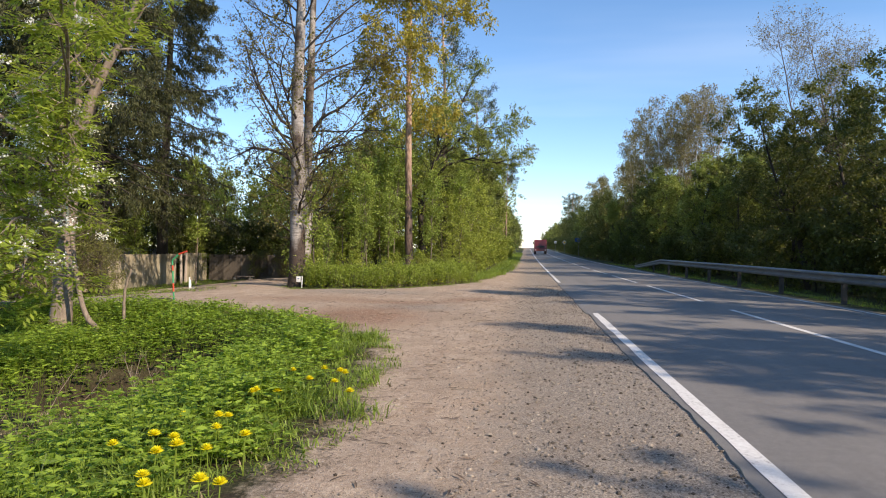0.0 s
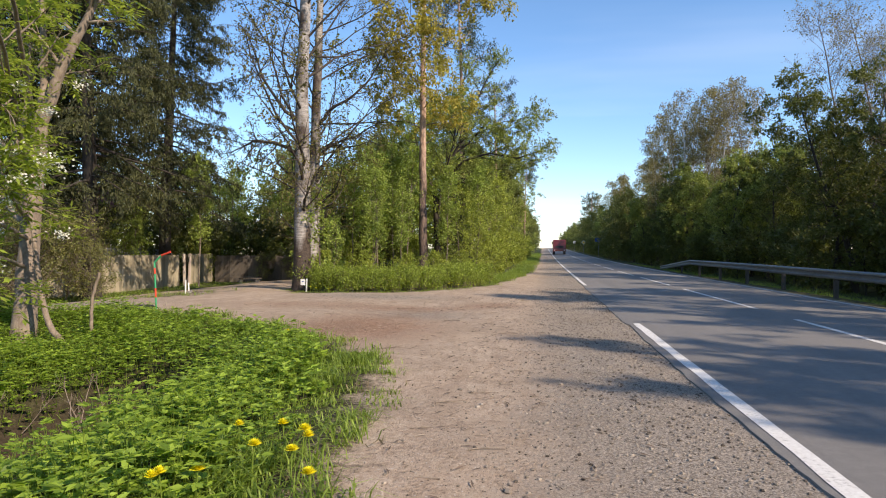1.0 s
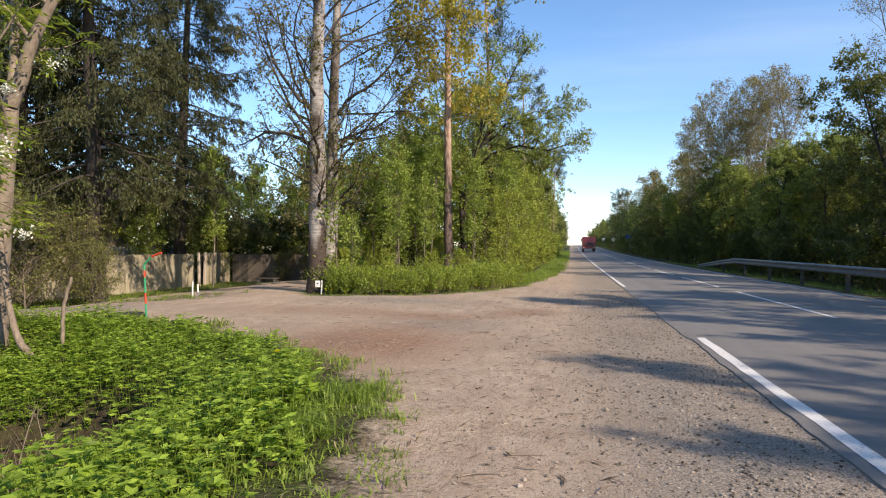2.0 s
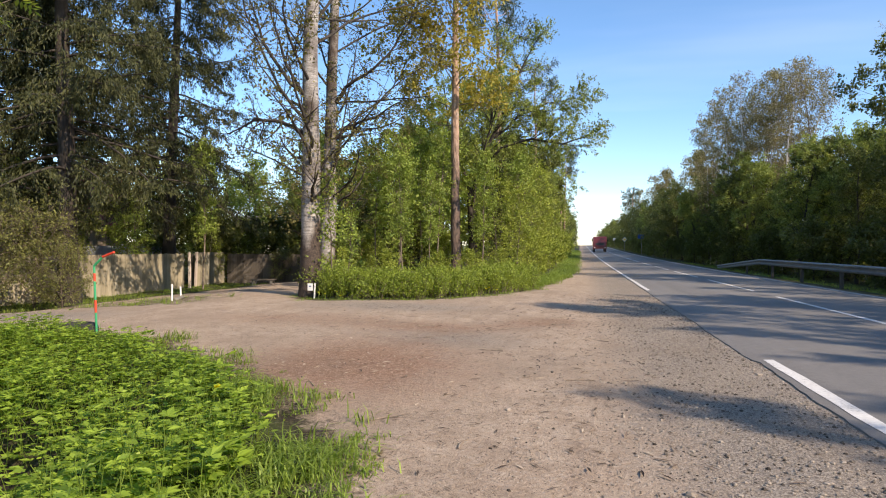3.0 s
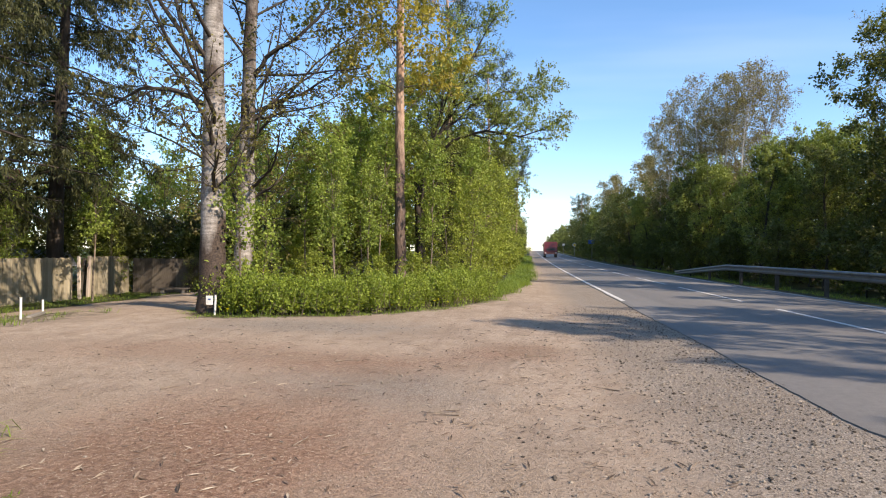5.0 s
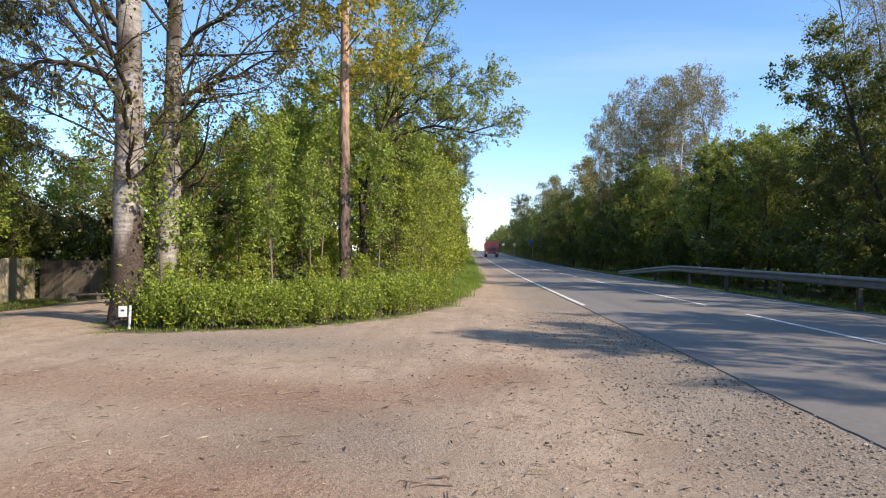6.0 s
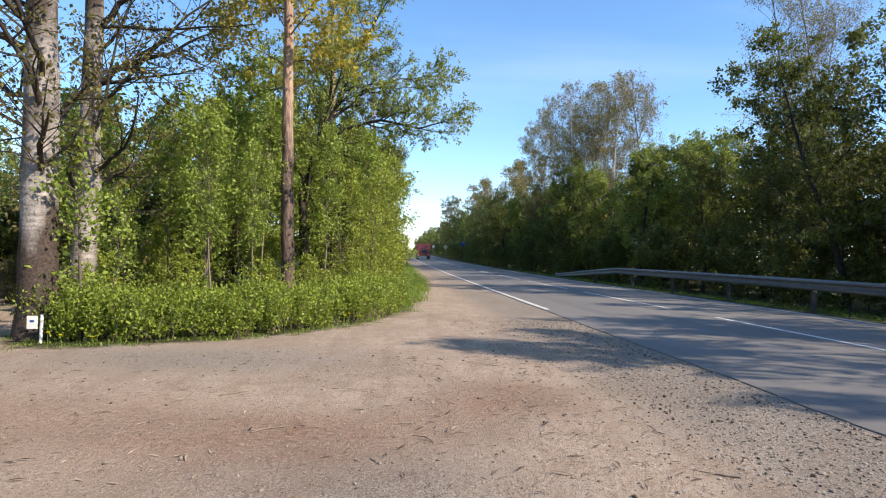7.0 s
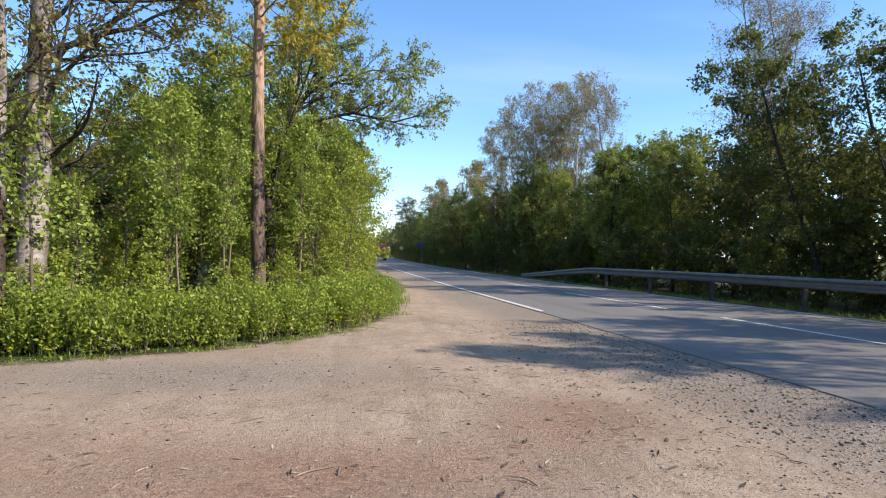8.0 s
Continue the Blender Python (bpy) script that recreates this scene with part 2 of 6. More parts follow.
def mat_asphalt():
    m, n, l, p = nodes_of("asphalt")
    pos = position(n)
    mp = n.new("ShaderNodeMapping")
    mp.inputs["Scale"].default_value = (1.0, 0.06, 1.0)
    l.new(pos, mp.inputs["Vector"])
    tracks = noise_node(n, l, 1.1, 4, mp.outputs[0])
    patch = noise_node(n, l, 0.5, 5, pos)
    chips = noise_node(n, l, 160, 3, pos, 0.8)
    mid = noise_node(n, l, 14, 5, pos)
    f = math_node(n, l, "ADD", math_node(n, l, "MULTIPLY", tracks, 0.4), math_node(n, l, "ADD", math_node(n, l, "MULTIPLY", chips, 0.35), math_node(n, l, "MULTIPLY", mid, 0.25)))
    col = ramp_node(n, l, f, [(0.32, (0.095, 0.09, 0.085)), (0.5, (0.165, 0.156, 0.145)), (0.68, (0.235, 0.22, 0.20))])
    col = mix_node(n, l, math_node(n, l, "MULTIPLY", patch, 0.25), col, (0.22, 0.205, 0.185))
    l.new(col, p.inputs["Base Color"])
    p.inputs["Roughness"].default_value = 0.8
    bump_node(n, l, math_node(n, l, "ADD", chips, math_node(n, l, "MULTIPLY", mid, 0.4)), 0.4, 0.006, p)
    return m


def mat_paint_line():
    m, n, l, p = nodes_of("road_paint")
    pos = position(n)
    f = noise_node(n, l, 30, 6, pos, 0.75)
    g = noise_node(n, l, 2.5, 3, pos)
    w = math_node(n, l, "ADD", math_node(n, l, "MULTIPLY", f, 0.7), math_node(n, l, "MULTIPLY", g, 0.3))
    l.new(ramp_node(n, l, w, [(0.36, (0.22, 0.21, 0.19)), (0.44, (0.60, 0.58, 0.54)), (0.7, (0.78, 0.77, 0.73))]), p.inputs["Base Color"])
    p.inputs["Roughness"].default_value = 0.7
    bump_node(n, l, f, 0.3, 0.003, p)
    return m


def mat_wood(name, stops, plank_axis=(6, 6, 0.5)):
    m, n, l, p = nodes_of(name)
    mp = n.new("ShaderNodeMapping")
    mp.inputs["Scale"].default_value = plank_axis
    l.new(object_coords(n), mp.inputs["Vector"])
    g = noise_node(n, l, 7, 6, mp.outputs[0], 0.7)
    s = noise_node(n, l, 1.3, 4, object_coords(n))
    info = n.new("ShaderNodeObjectInfo")
    f = math_node(n, l, "ADD", math_node(n, l, "MULTIPLY", g, 0.5), math_node(n, l, "ADD", math_node(n, l, "MULTIPLY", s, 0.35), math_node(n, l, "MULTIPLY", info.outputs["Random"], 0.15)))
    l.new(ramp_node(n, l, f, stops), p.inputs["Base Color"])
    p.inputs["Roughness"].default_value = 0.9
    bump_node(n, l, g, 0.5, 0.008, p)
    return m


M_GROUND = mat_ground()
M_ASPHALT = mat_asphalt()
M_LINE = mat_paint_line()
M_ASPEN = mat_aspen("aspen_bark", 7.5, 2.9)
M_ASPEN_BROWN = mat_aspen("brown_aspen_bark", 4.9, 1.3)
M_PINE = mat_pine_bark("pine_bark")
M_BARK = mat_bark("grey_brown_bark", [(0.3, (0.06, 0.045, 0.035)), (0.55, (0.16, 0.125, 0.095)), (0.75, (0.27, 0.22, 0.17))])
M_BARK_DARK = mat_bark("dark_bark", [(0.3, (0.02, 0.016, 0.013)), (0.6, (0.058, 0.046, 0.036)), (0.8, (0.11, 0.086, 0.068))])
M_BARK_ROWAN = mat_bark("rowan_bark", [(0.3, (0.10, 0.075, 0.055)), (0.55, (0.24, 0.19, 0.145)), (0.78, (0.38, 0.32, 0.25))], 8, 0.5, 0.4)
M_BARK_BIRCH = mat_bark("birch_bark", [(0.3, (0.04, 0.035, 0.03)), (0.42, (0.40, 0.37, 0.32)), (0.75, (0.62, 0.58, 0.52))], 5, 3.0, 0.3)
M_LEAF_SPRING = mat_leaf("leaf_spring", (0.128, 0.175, 0.025), (0.38, 0.435, 0.07), (0.495, 0.56, 0.06), 0.33)
M_LEAF_ROWAN = mat_leaf("leaf_rowan", (0.12, 0.175, 0.025), (0.34, 0.42, 0.06), (0.50, 0.60, 0.06), 0.45)
M_LEAF_FRESH = mat_leaf("leaf_fresh", (0.115, 0.175, 0.028), (0.325, 0.405, 0.075), (0.44, 0.54, 0.07), 0.33)
M_LEAF_HEDGE = mat_leaf("leaf_hedge", (0.095, 0.14, 0.02), (0.32, 0.40, 0.055), (0.44, 0.54, 0.05), 0.33)
# spring green darkened in the colour for the shaded side of the wood
M_LEAF_SHADED = mat_leaf("leaf_shaded", (0.05, 0.064, 0.016), (0.155, 0.168, 0.04), (0.23, 0.26, 0.04), 0.35)
M_LEAF_ELM = mat_leaf("leaf_elm", (0.112, 0.15, 0.03), (0.335, 0.38, 0.08), (0.44, 0.495, 0.075), 0.33)
M_LEAF_GOLD = mat_leaf("leaf_golden", (0.21, 0.165, 0.024), (0.46, 0.39, 0.065), (0.58, 0.50, 0.06), 0.42)
M_LEAF_OLIVE = mat_leaf("leaf_olive", (0.13, 0.11, 0.045), (0.32, 0.27, 0.11), (0.38, 0.33, 0.11), 0.4)
M_LEAF_BUSH = mat_leaf("leaf_bush", (0.085, 0.09, 0.028), (0.25, 0.26, 0.075), (0.32, 0.34, 0.08), 0.35)
M_LEAF_ASPEN = mat_leaf("leaf_aspen", (0.075, 0.070, 0.024), (0.205, 0.185, 0.050), (0.29, 0.26, 0.06))
M_NEEDLE = mat_leaf("spruce_needles", (0.02, 0.026, 0.010), (0.088, 0.094, 0.028), (0.11, 0.12, 0.022), 0.18, 0.6)
M_NEEDLE_PINE = mat_leaf("pine_needles", (0.035, 0.055, 0.028), (0.09, 0.12, 0.06), (0.10, 0.14, 0.05), 0.15, 0.6)
M_WEED = mat_leaf("weed_leaves", (0.10, 0.175, 0.02), (0.37, 0.51, 0.065), (0.43, 0.61, 0.045), 0.42)
M_GRASS = mat_leaf("grass_blades", (0.105, 0.175, 0.026), (0.31, 0.41, 0.07), (0.42, 0.54, 0.06), 0.42)
M_DRY = mat_leaf("dry_grass", (0.14, 0.11, 0.06), (0.36, 0.30, 0.18), (0.36, 0.30, 0.16), 0.2, 0.8)
M_BLOSSOM = mat_leaf("white_blossom", (0.62, 0.62, 0.54), (0.82, 0.82, 0.76), (0.8, 0.8, 0.7), 0.25, 0.7)
M_YELLOW = mat_leaf("dandelion_yellow", (0.82, 0.68, 0.008), (0.88, 0.82, 0.015), (0.86, 0.78, 0.02), 0.2, 0.7)
M_STONE = mat_leaf("gravel_stone", (0.06, 0.047, 0.036), (0.38, 0.325, 0.262), (0.2, 0.2, 0.2), 0.0, 0.9)
M_CHIP = mat_leaf("wood_chips", (0.14, 0.08, 0.05), (0.55, 0.45, 0.33), (0.3, 0.2, 0.1), 0.0, 0.9)
M_TWIG = mat_leaf("dark_twig_bits", (0.04, 0.027, 0.019), (0.22, 0.16, 0.115), (0.1, 0.1, 0.1), 0.0, 0.9)
M_STICK = mat_bark("dead_twig", [(0.3, (0.09, 0.065, 0.05)), (0.7, (0.36, 0.29, 0.22))], 20, 1, 0.3, 0.004)
M_GALV = mat_plain("weathered_steel", (0.21, 0.215, 0.225), 0.5, 0.75, 0.25, 3.0, 0.15)
M_POST = mat_plain("dark_post_steel", (0.075, 0.07, 0.065), 0.7, 0.4, 0.3)
M_WHITE = mat_plain("white_paint", (0.75, 0.74, 0.70), 0.6, 0, 0.12)
M_GREEN = mat_plain("green_paint", (0.03, 0.30, 0.13), 0.5, 0, 0.2)
M_RED = mat_plain("red_paint", (0.62, 0.06, 0.025), 0.5, 0, 0.2)
M_FENCE = mat_wood("weathered_boards", [(0.3, (0.15, 0.13, 0.085)), (0.5, (0.33, 0.285, 0.195)), (0.7, (0.48, 0.42, 0.31))])
M_FENCE_DARK = mat_wood("dark_boards", [(0.3, (0.05, 0.042, 0.034)), (0.5, (0.12, 0.10, 0.08)), (0.72, (0.22, 0.19, 0.15))])
M_GATE_POST = mat_wood("pale_gate_wood", [(0.3, (0.34, 0.27, 0.22)), (0.5, (0.52, 0.44, 0.37)), (0.7, (0.64, 0.56, 0.48))])
M_SLATE = mat_plain("grey_roofing", (0.36, 0.37, 0.38), 0.85, 0, 0.25)
M_ROOF_RED = mat_plain("red_brown_roof", (0.20, 0.055, 0.045), 0.7, 0, 0.25)
M_WALL = mat_plain("house_boards", (0.28, 0.22, 0.16), 0.85, 0, 0.25)
M_WALL_PALE = mat_plain("pale_wall", (0.62, 0.61, 0.57), 0.8, 0, 0.1)
M_GLASS_DARK = mat_plain("window_glass", (0.03, 0.035, 0.04), 0.08, 0, 0.1, 2, 0.0)
M_TRUCK = mat_plain("truck_red", (0.13, 0.014, 0.014), 0.4, 0, 0.15, 3, 0.05, 0.3)
M_RUBBER = mat_plain("rubber", (0.025, 0.024, 0.023), 0.85, 0, 0.3)
M_CHASSIS = mat_plain("chassis_black", (0.04, 0.038, 0.036), 0.7, 0.2, 0.3)
M_LAMP = mat_plain("lamp_glass", (0.65, 0.65, 0.62), 0.15, 0, 0.1)
M_BLUE = mat_plain("sign_blue", (0.02, 0.07, 0.26), 0.4, 0, 0.1)
M_SIGN_YELLOW = mat_plain("sign_yellow", (0.80, 0.50, 0.03), 0.4, 0, 0.1)
M_CONCRETE = mat_plain("old_concrete", (0.24, 0.22, 0.19), 0.9, 0, 0.25)


# ---------------- mesh helpers ----------------
def mesh_np(name, verts, faces, mat, smooth=False):
    """A mesh from an (n,3) array and a list of (m,k) face arrays."""
    if not isinstance(faces, (list, tuple)):
        faces = [faces]
    faces = [np.asarray(f, dtype=np.int32) for f in faces if len(f)]
    me = bpy.data.meshes.new(name)
    verts = np.asarray(verts, dtype=np.float32)
    me.vertices.add(len(verts))
    me.vertices.foreach_set("co", verts.ravel())
    total = sum(f.size for f in faces)
    me.loops.add(total)
    me.loops.foreach_set("vertex_index", np.concatenate([f.ravel() for f in faces]))
    sizes = np.concatenate([np.full(len(f), f.shape[1], dtype=np.int32) for f in faces])
    me.polygons.add(len(sizes))
    starts = np.concatenate([[0], np.cumsum(sizes)[:-1]]).astype(np.int32)
    me.polygons.foreach_set("loop_start", starts)
    me.polygons.foreach_set("use_smooth", np.full(len(sizes), smooth))
    me.update(calc_edges=True)
    me.validate()
    me.materials.append(mat)
    return me


def part(name, data, mat, parent, label="", m=None):
    """Links a bmesh or mesh as one object under a thing or a part."""
    if isinstance(data, bmesh.types.BMesh):
        me = bpy.data.meshes.new(name)
        data.to_mesh(me)
        data.free()
        me.materials.append(mat)
        data = me
    ob = new(name, data)
    ob.parent = parent
    if m is not None:
        ob.matrix_basis = m
    if label:
        tagged(ob, label)
    return ob


def box(bm, cx, cy, cz, sx, sy, sz, bev=0.0, m=None):
    r = bmesh.ops.create_cube(bm, size=1.0)
    vs = r["verts"]
    bmesh.ops.scale(bm, vec=(sx, sy, sz), verts=vs)
    bmesh.ops.translate(bm, vec=(cx, cy, cz), verts=vs)
    if bev > 0:
        es = list({e for v in vs for e in v.link_edges})
        r2 = bmesh.ops.bevel(bm, geom=es, offset=bev, segments=2, affect="EDGES", profile=0.7)
        vs = list({v for f in r2["faces"] for v in f.verts} | {v for v in vs if v.is_valid})
    if m is not None:
        bmesh.ops.transform(bm, matrix=m, verts=vs)
    return vs


def boxed(*args, **kw):
    bm = bmesh.new()
    box(bm, *args, **kw)
    return bm


def cylinder(bm, p0, p1, r0, r1=None, sides=12):
    r1 = r0 if r1 is None else r1
    a, b = Vector(p0), Vector(p1)
    r = bmesh.ops.create_cone(bm, cap_ends=True, segments=sides, radius1=r0, radius2=r1, depth=(b - a).length)
    m = Matrix.Translation((a + b) / 2) @ (b - a).to_track_quat("Z", "Y").to_matrix().to_4x4()
    bmesh.ops.transform(bm, matrix=m, verts=r["verts"])


def unit(v):
    return v / np.maximum(np.linalg.norm(v, axis=-1, keepdims=True), 1e-9)


# ---------------- plants: growth in whole levels at once ----------------
def grow(rng, P, D, L, R, steps, jitter, pull, tip=0.35):
    n = len(P)
    path = np.zeros((n, steps + 1, 3))
    path[:, 0] = P
    d = unit(np.array(D, dtype=float))
    pull = np.asarray(pull, dtype=float)
    for s in range(steps):
        d = unit(d + rng.normal(0, jitter, (n, 3)) + pull / steps)
        path[:, s + 1] = path[:, s] + d * (np.asarray(L) / steps)[:, None]
    k = np.linspace(0, 1, steps + 1)
    rad = np.asarray(R)[:, None] * (1 - k * (1 - tip))[None, :]
    return path, rad


def spawn(rng, path, rad, m, t0, t1, angle, spread, lens, taper=0.55, even=False, flat=0.0):
    """m children for each path: start, heading, length and radius. lens: share of the given scale by place along the parent."""
    n, s1, _ = path.shape
    t = rng.uniform(t0, t1, (n, m))
    if even:
        t = np.sort(np.linspace(t0, t1, m)[None, :] + rng.uniform(-0.5, 0.5, (n, m)) * (t1 - t0) / m, axis=1).clip(0, 1)
    f = t * (s1 - 1)
    i = np.minimum(f.astype(int), s1 - 2)
    w = (f - i)[..., None]
    rows = np.arange(n)[:, None]
    P = path[rows, i] * (1 - w) + path[rows, i + 1] * w
    T = unit(path[rows, i + 1] - path[rows, i])
    r = rad[rows, i] * (1 - w[..., 0]) + rad[rows, i + 1] * w[..., 0]
    v = rng.normal(0, 1, (n, m, 3))
    v[..., 2] *= 1 - flat
    side = unit(v - (v * T).sum(-1, keepdims=True) * T)
    a = np.radians(rng.normal(angle, spread, (n, m)))[..., None]
    D = T * np.cos(a) + side * np.sin(a)
    L = lens(t) * rng.uniform(0.7, 1.25, (n, m))
    return P.reshape(-1, 3), D.reshape(-1, 3), L.ravel(), (r * taper).ravel(), t.ravel()


def tubes(path, rad, sides):
    n, s1, _ = path.shape
    T = np.empty_like(path)
    T[:, 1:-1] = path[:, 2:] - path[:, :-2]
    T[:, 0], T[:, -1] = path[:, 1] - path[:, 0], path[:, -1] - path[:, -2]
    T = unit(T)
    ref = np.where(np.abs(T[:, :1, 2:3]) > 0.9, np.array([1.0, 0, 0]), np.array([0, 0, 1.0]))
    U = unit(np.cross(T, ref))
    W = np.cross(T, U)
    a = np.arange(sides) * 2 * np.pi / sides
    V = path[:, :, None] + rad[:, :, None, None] * (np.cos(a)[None, None, :, None] * U[:, :, None] + np.sin(a)[None, None, :, None] * W[:, :, None])
    b = (np.arange(n)[:, None, None] * s1 + np.arange(s1 - 1)[None, :, None]) * sides
    j = np.arange(sides)[None, None]
    k = (j + 1) % sides
    F = np.stack([b + j, b + k, b + sides + k, b + sides + j], -1).reshape(-1, 4)
    return V.reshape(-1, 3), F


def kites(rng, P, A, size, width=0.5, up=0.6, fold=0.15):
    """Leaves: one folded four-cornered blade each, at P, pointing along A."""
    n = len(P)
    A = unit(A)
    nrm = rng.normal(0, 1, (n, 3)) + np.array([0, 0, up * 2])
    S = unit(np.cross(A, nrm))
    N = np.cross(S, A)
    size = np.broadcast_to(np.asarray(size, dtype=float), (n,))[:, None]
    mid = P + A * size * 0.45 - N * size * fold
    V = np.stack([P, mid + S * size * width * 0.5 + N * size * fold * 1.5, P + A * size, mid - S * size * width * 0.5 + N * size * fold * 1.5], 1).reshape(-1, 3)
    return V, np.arange(n * 4).reshape(-1, 4)


def stem_path(points, r0, r1, seed=1, n=24, wob=0.006):
    rng = np.random.default_rng(seed)
    c = np.array(points, dtype=float)
    k = np.linspace(0, len(c) - 1, n)
    # smooth corners with two passes of averaging
    p = np.stack([np.interp(k, np.arange(len(c)), c[:, j]) for j in range(3)], -1)
    for _ in range(3):
        p[1:-1] = (p[:-2] + 2 * p[1:-1] + p[2:]) / 4
    p[1:-1] += rng.normal(0, wob, (n - 2, 3))
    return p[None], np.linspace(r0, r1, n)[None]


class Heap:
    """Gathers geometry for one mesh."""

    def __init__(self):
        self.v, self.f, self.n = [], [], 0

    def add(self, VF):
        V, F = VF
        self.v.append(V)
        self.f.append(np.asarray(F) + self.n)
        self.n += len(V)
        return self

    def mesh(self, name, mat, smooth=False):
        by = {}
        for f in self.f:
            by.setdefault(f.shape[1], []).append(f)
        return mesh_np(name, np.concatenate(self.v), [np.concatenate(b) for b in by.values()], mat, smooth)


def leaf_points(rng, path, per, t0=0.25, spread=0.04):
    n, s1, _ = path.shape
    t = rng.uniform(t0, 1, (n, per)) * (s1 - 1)
    i = np.minimum(t.astype(int), s1 - 2)
    w = (t - i)[..., None]
    rows = np.arange(n)[:, None]
    P = path[rows, i] * (1 - w) + path[rows, i + 1] * w
    T = unit(path[rows, i + 1] - path[rows, i])
    A = T * 0.6 + rng.normal(0, 0.7, P.shape)
    return (P + rng.normal(0, spread, P.shape)).reshape(-1, 3), A.reshape(-1, 3)


def broadleaf(seed, H, r0, crown0, spread, n1, n2, n3, per, leaf, trunk_path=None, up1=55, pull1=(0, 0, 0.35), pull3=(0, 0, -0.15),
              lens=None, width=0.6, twig=0.45, sides=10, jit=0.05, leaf_from=0.0, twigs=True, loose=0.06, limb=0.3):
    """Trunk, branch and leaf geometry of a broad-leaved tree."""
    rng = np.random.default_rng(seed)
    trunk, wood, leaves = Heap(), Heap(), Heap()
    if trunk_path is None:
        tp, tr = grow(rng, np.zeros((1, 3)), np.array([[0, 0, 1.0]]), np.array([H]), np.array([r0]), 12, jit, (0, 0, 0.25), 0.12)
    else:
        c = np.array(trunk_path, dtype=float)
        k = np.linspace(0, len(c) - 1, 25)
        tp = np.stack([np.interp(k, np.arange(len(c)), c[:, j]) for j in range(3)], -1)[None]
        tp[:, 1:-1] += rng.normal(0, 0.012, (1, 23, 3))
        tr = r0 * (1 - np.linspace(0, 1, 25) * 0.8)[None]
    flare = tr * (1 + rng.normal(0, 0.03, tr.shape))
    flare[:, 0] *= 1.3
    trunk.add(tubes(tp, flare, sides))
    if lens is None:
        lens = lambda t: spread * (0.45 + 0.75 * np.sin(np.pi * np.clip((t - crown0) / (1.02 - crown0), 0, 1) ** 0.8))
    P, D, L, R, _ = spawn(rng, tp, tr, n1, crown0, 0.98, up1, 12, lens, limb, True, 0.3)
    p1, r1 = grow(rng, P, D, L, np.maximum(R, 0.012), 6, 0.14, pull1, 0.25)
    wood.add(tubes(p1, r1, 5 if twigs else 3))
    P, D, L, R, _ = spawn(rng, p1, r1, n2, 0.2, 1.0, 45, 15, lambda t: spread * 0.42 * (1.15 - 0.6 * t), 0.55)
    p2, r2 = grow(rng, P, D, L, np.maximum(R, 0.006), 3, 0.2, pull1, 0.35)
    wood.add(tubes(p2, r2, 3))
    P, D, L, R, _ = spawn(rng, p2, r2, n3, 0.2, 1.0, 45, 20, lambda t: twig * (1.2 - 0.5 * t), 0.6)
    p3, r3 = grow(rng, P, D, L, np.maximum(R * 0.7, 0.003), 2, 0.22, pull3, 0.4)
    if twigs:
        wood.add(tubes(p3, r3, 3))
    if per:
        keep = p3[:, -1, 2] > leaf_from
        P, A = leaf_points(rng, p3[keep], per, 0.1, loose)
        leaves.add(kites(rng, P, A + np.array([0, 0, -0.25]), leaf * rng.uniform(0.55, 1.25, len(P)), width))
    return trunk, wood, leaves


def conifer(seed, H, r0, base, radius, rows, per_row, droop, needle, hang=0.0, twigs=7, per=9):
    """Spruce: whorls of sagging boughs with hanging sprays."""
    rng = np.random.default_rng(seed)
    trunk, wood, leaves = Heap(), Heap(), Heap()
    tp, tr = grow(rng, np.zeros((1, 3)), np.array([[0, 0, 1.0]]), np.array([H]), np.array([r0]), 12, 0.012, (0, 0, 0.2), 0.06)
    fl = tr.copy()
    fl[:, 0] *= 1.3
    trunk.add(tubes(tp, fl, 10))
    lens = lambda t: radius * (1.03 - (t - base) / (1 - base)) ** 0.85
    P, D, L, R, t = spawn(rng, tp, tr, rows * per_row, base, 0.985, 88, 9, lens, 0.22, True, 0.6)
    p1, r1 = grow(rng, P, D, L, np.clip(R, 0.01, 0.05), 6, 0.06, (0, 0, -droop), 0.25)
    p1[:, 4:, 2] += np.array([0.03, 0.09, 0.2]) * L[:, None] * 0.5
    wood.add(tubes(p1, r1, 4))
    P, D, L2, R, _ = spawn(rng, p1, r1, twigs, 0.15, 1.0, 60, 12, lambda t: radius * 0.30 * (1.2 - 0.75 * t), 0.5, True, 0.5)
    p2, r2 = grow(rng, P, D, L2, np.full(len(P), 0.006), 3, 0.1, (0, 0, -droop * 0.6 - hang), 0.5)
    P, A = leaf_points(rng, p2, per, 0.0, 0.05)
    A = A + np.array([0, 0, -0.45 - hang])
    leaves.add(kites(rng, P, A, needle * rng.uniform(0.6, 1.3, len(P)), 0.27, 0.3, 0.06))
    P, A = leaf_points(rng, p1, twigs * 2, 0.2, 0.03)
    leaves.add(kites(rng, P, A + np.array([0, 0, -0.3]), needle * rng.uniform(0.6, 1.2, len(P)), 0.24, 0.4, 0.06))
    return trunk, wood, leaves


TEMPLATES = {}


def plant(key, m, build):
    """The first of a kind is built, the next ones are copies of it."""
    if key in TEMPLATES:
        own = TEMPLATES[key].scale
        return copy_thing(TEMPLATES[key], m @ Matrix.Diagonal((1 / own.x, 1 / own.y, 1 / own.z, 1)))
    name, label, category, group, pieces = build()
    root = new(name)
    tagged(root, label, category, group)
    for pname, me, plabel in pieces:
        part(pname, me, None, root, plabel)
    root.matrix_basis = m
    TEMPLATES[key] = root
    return root


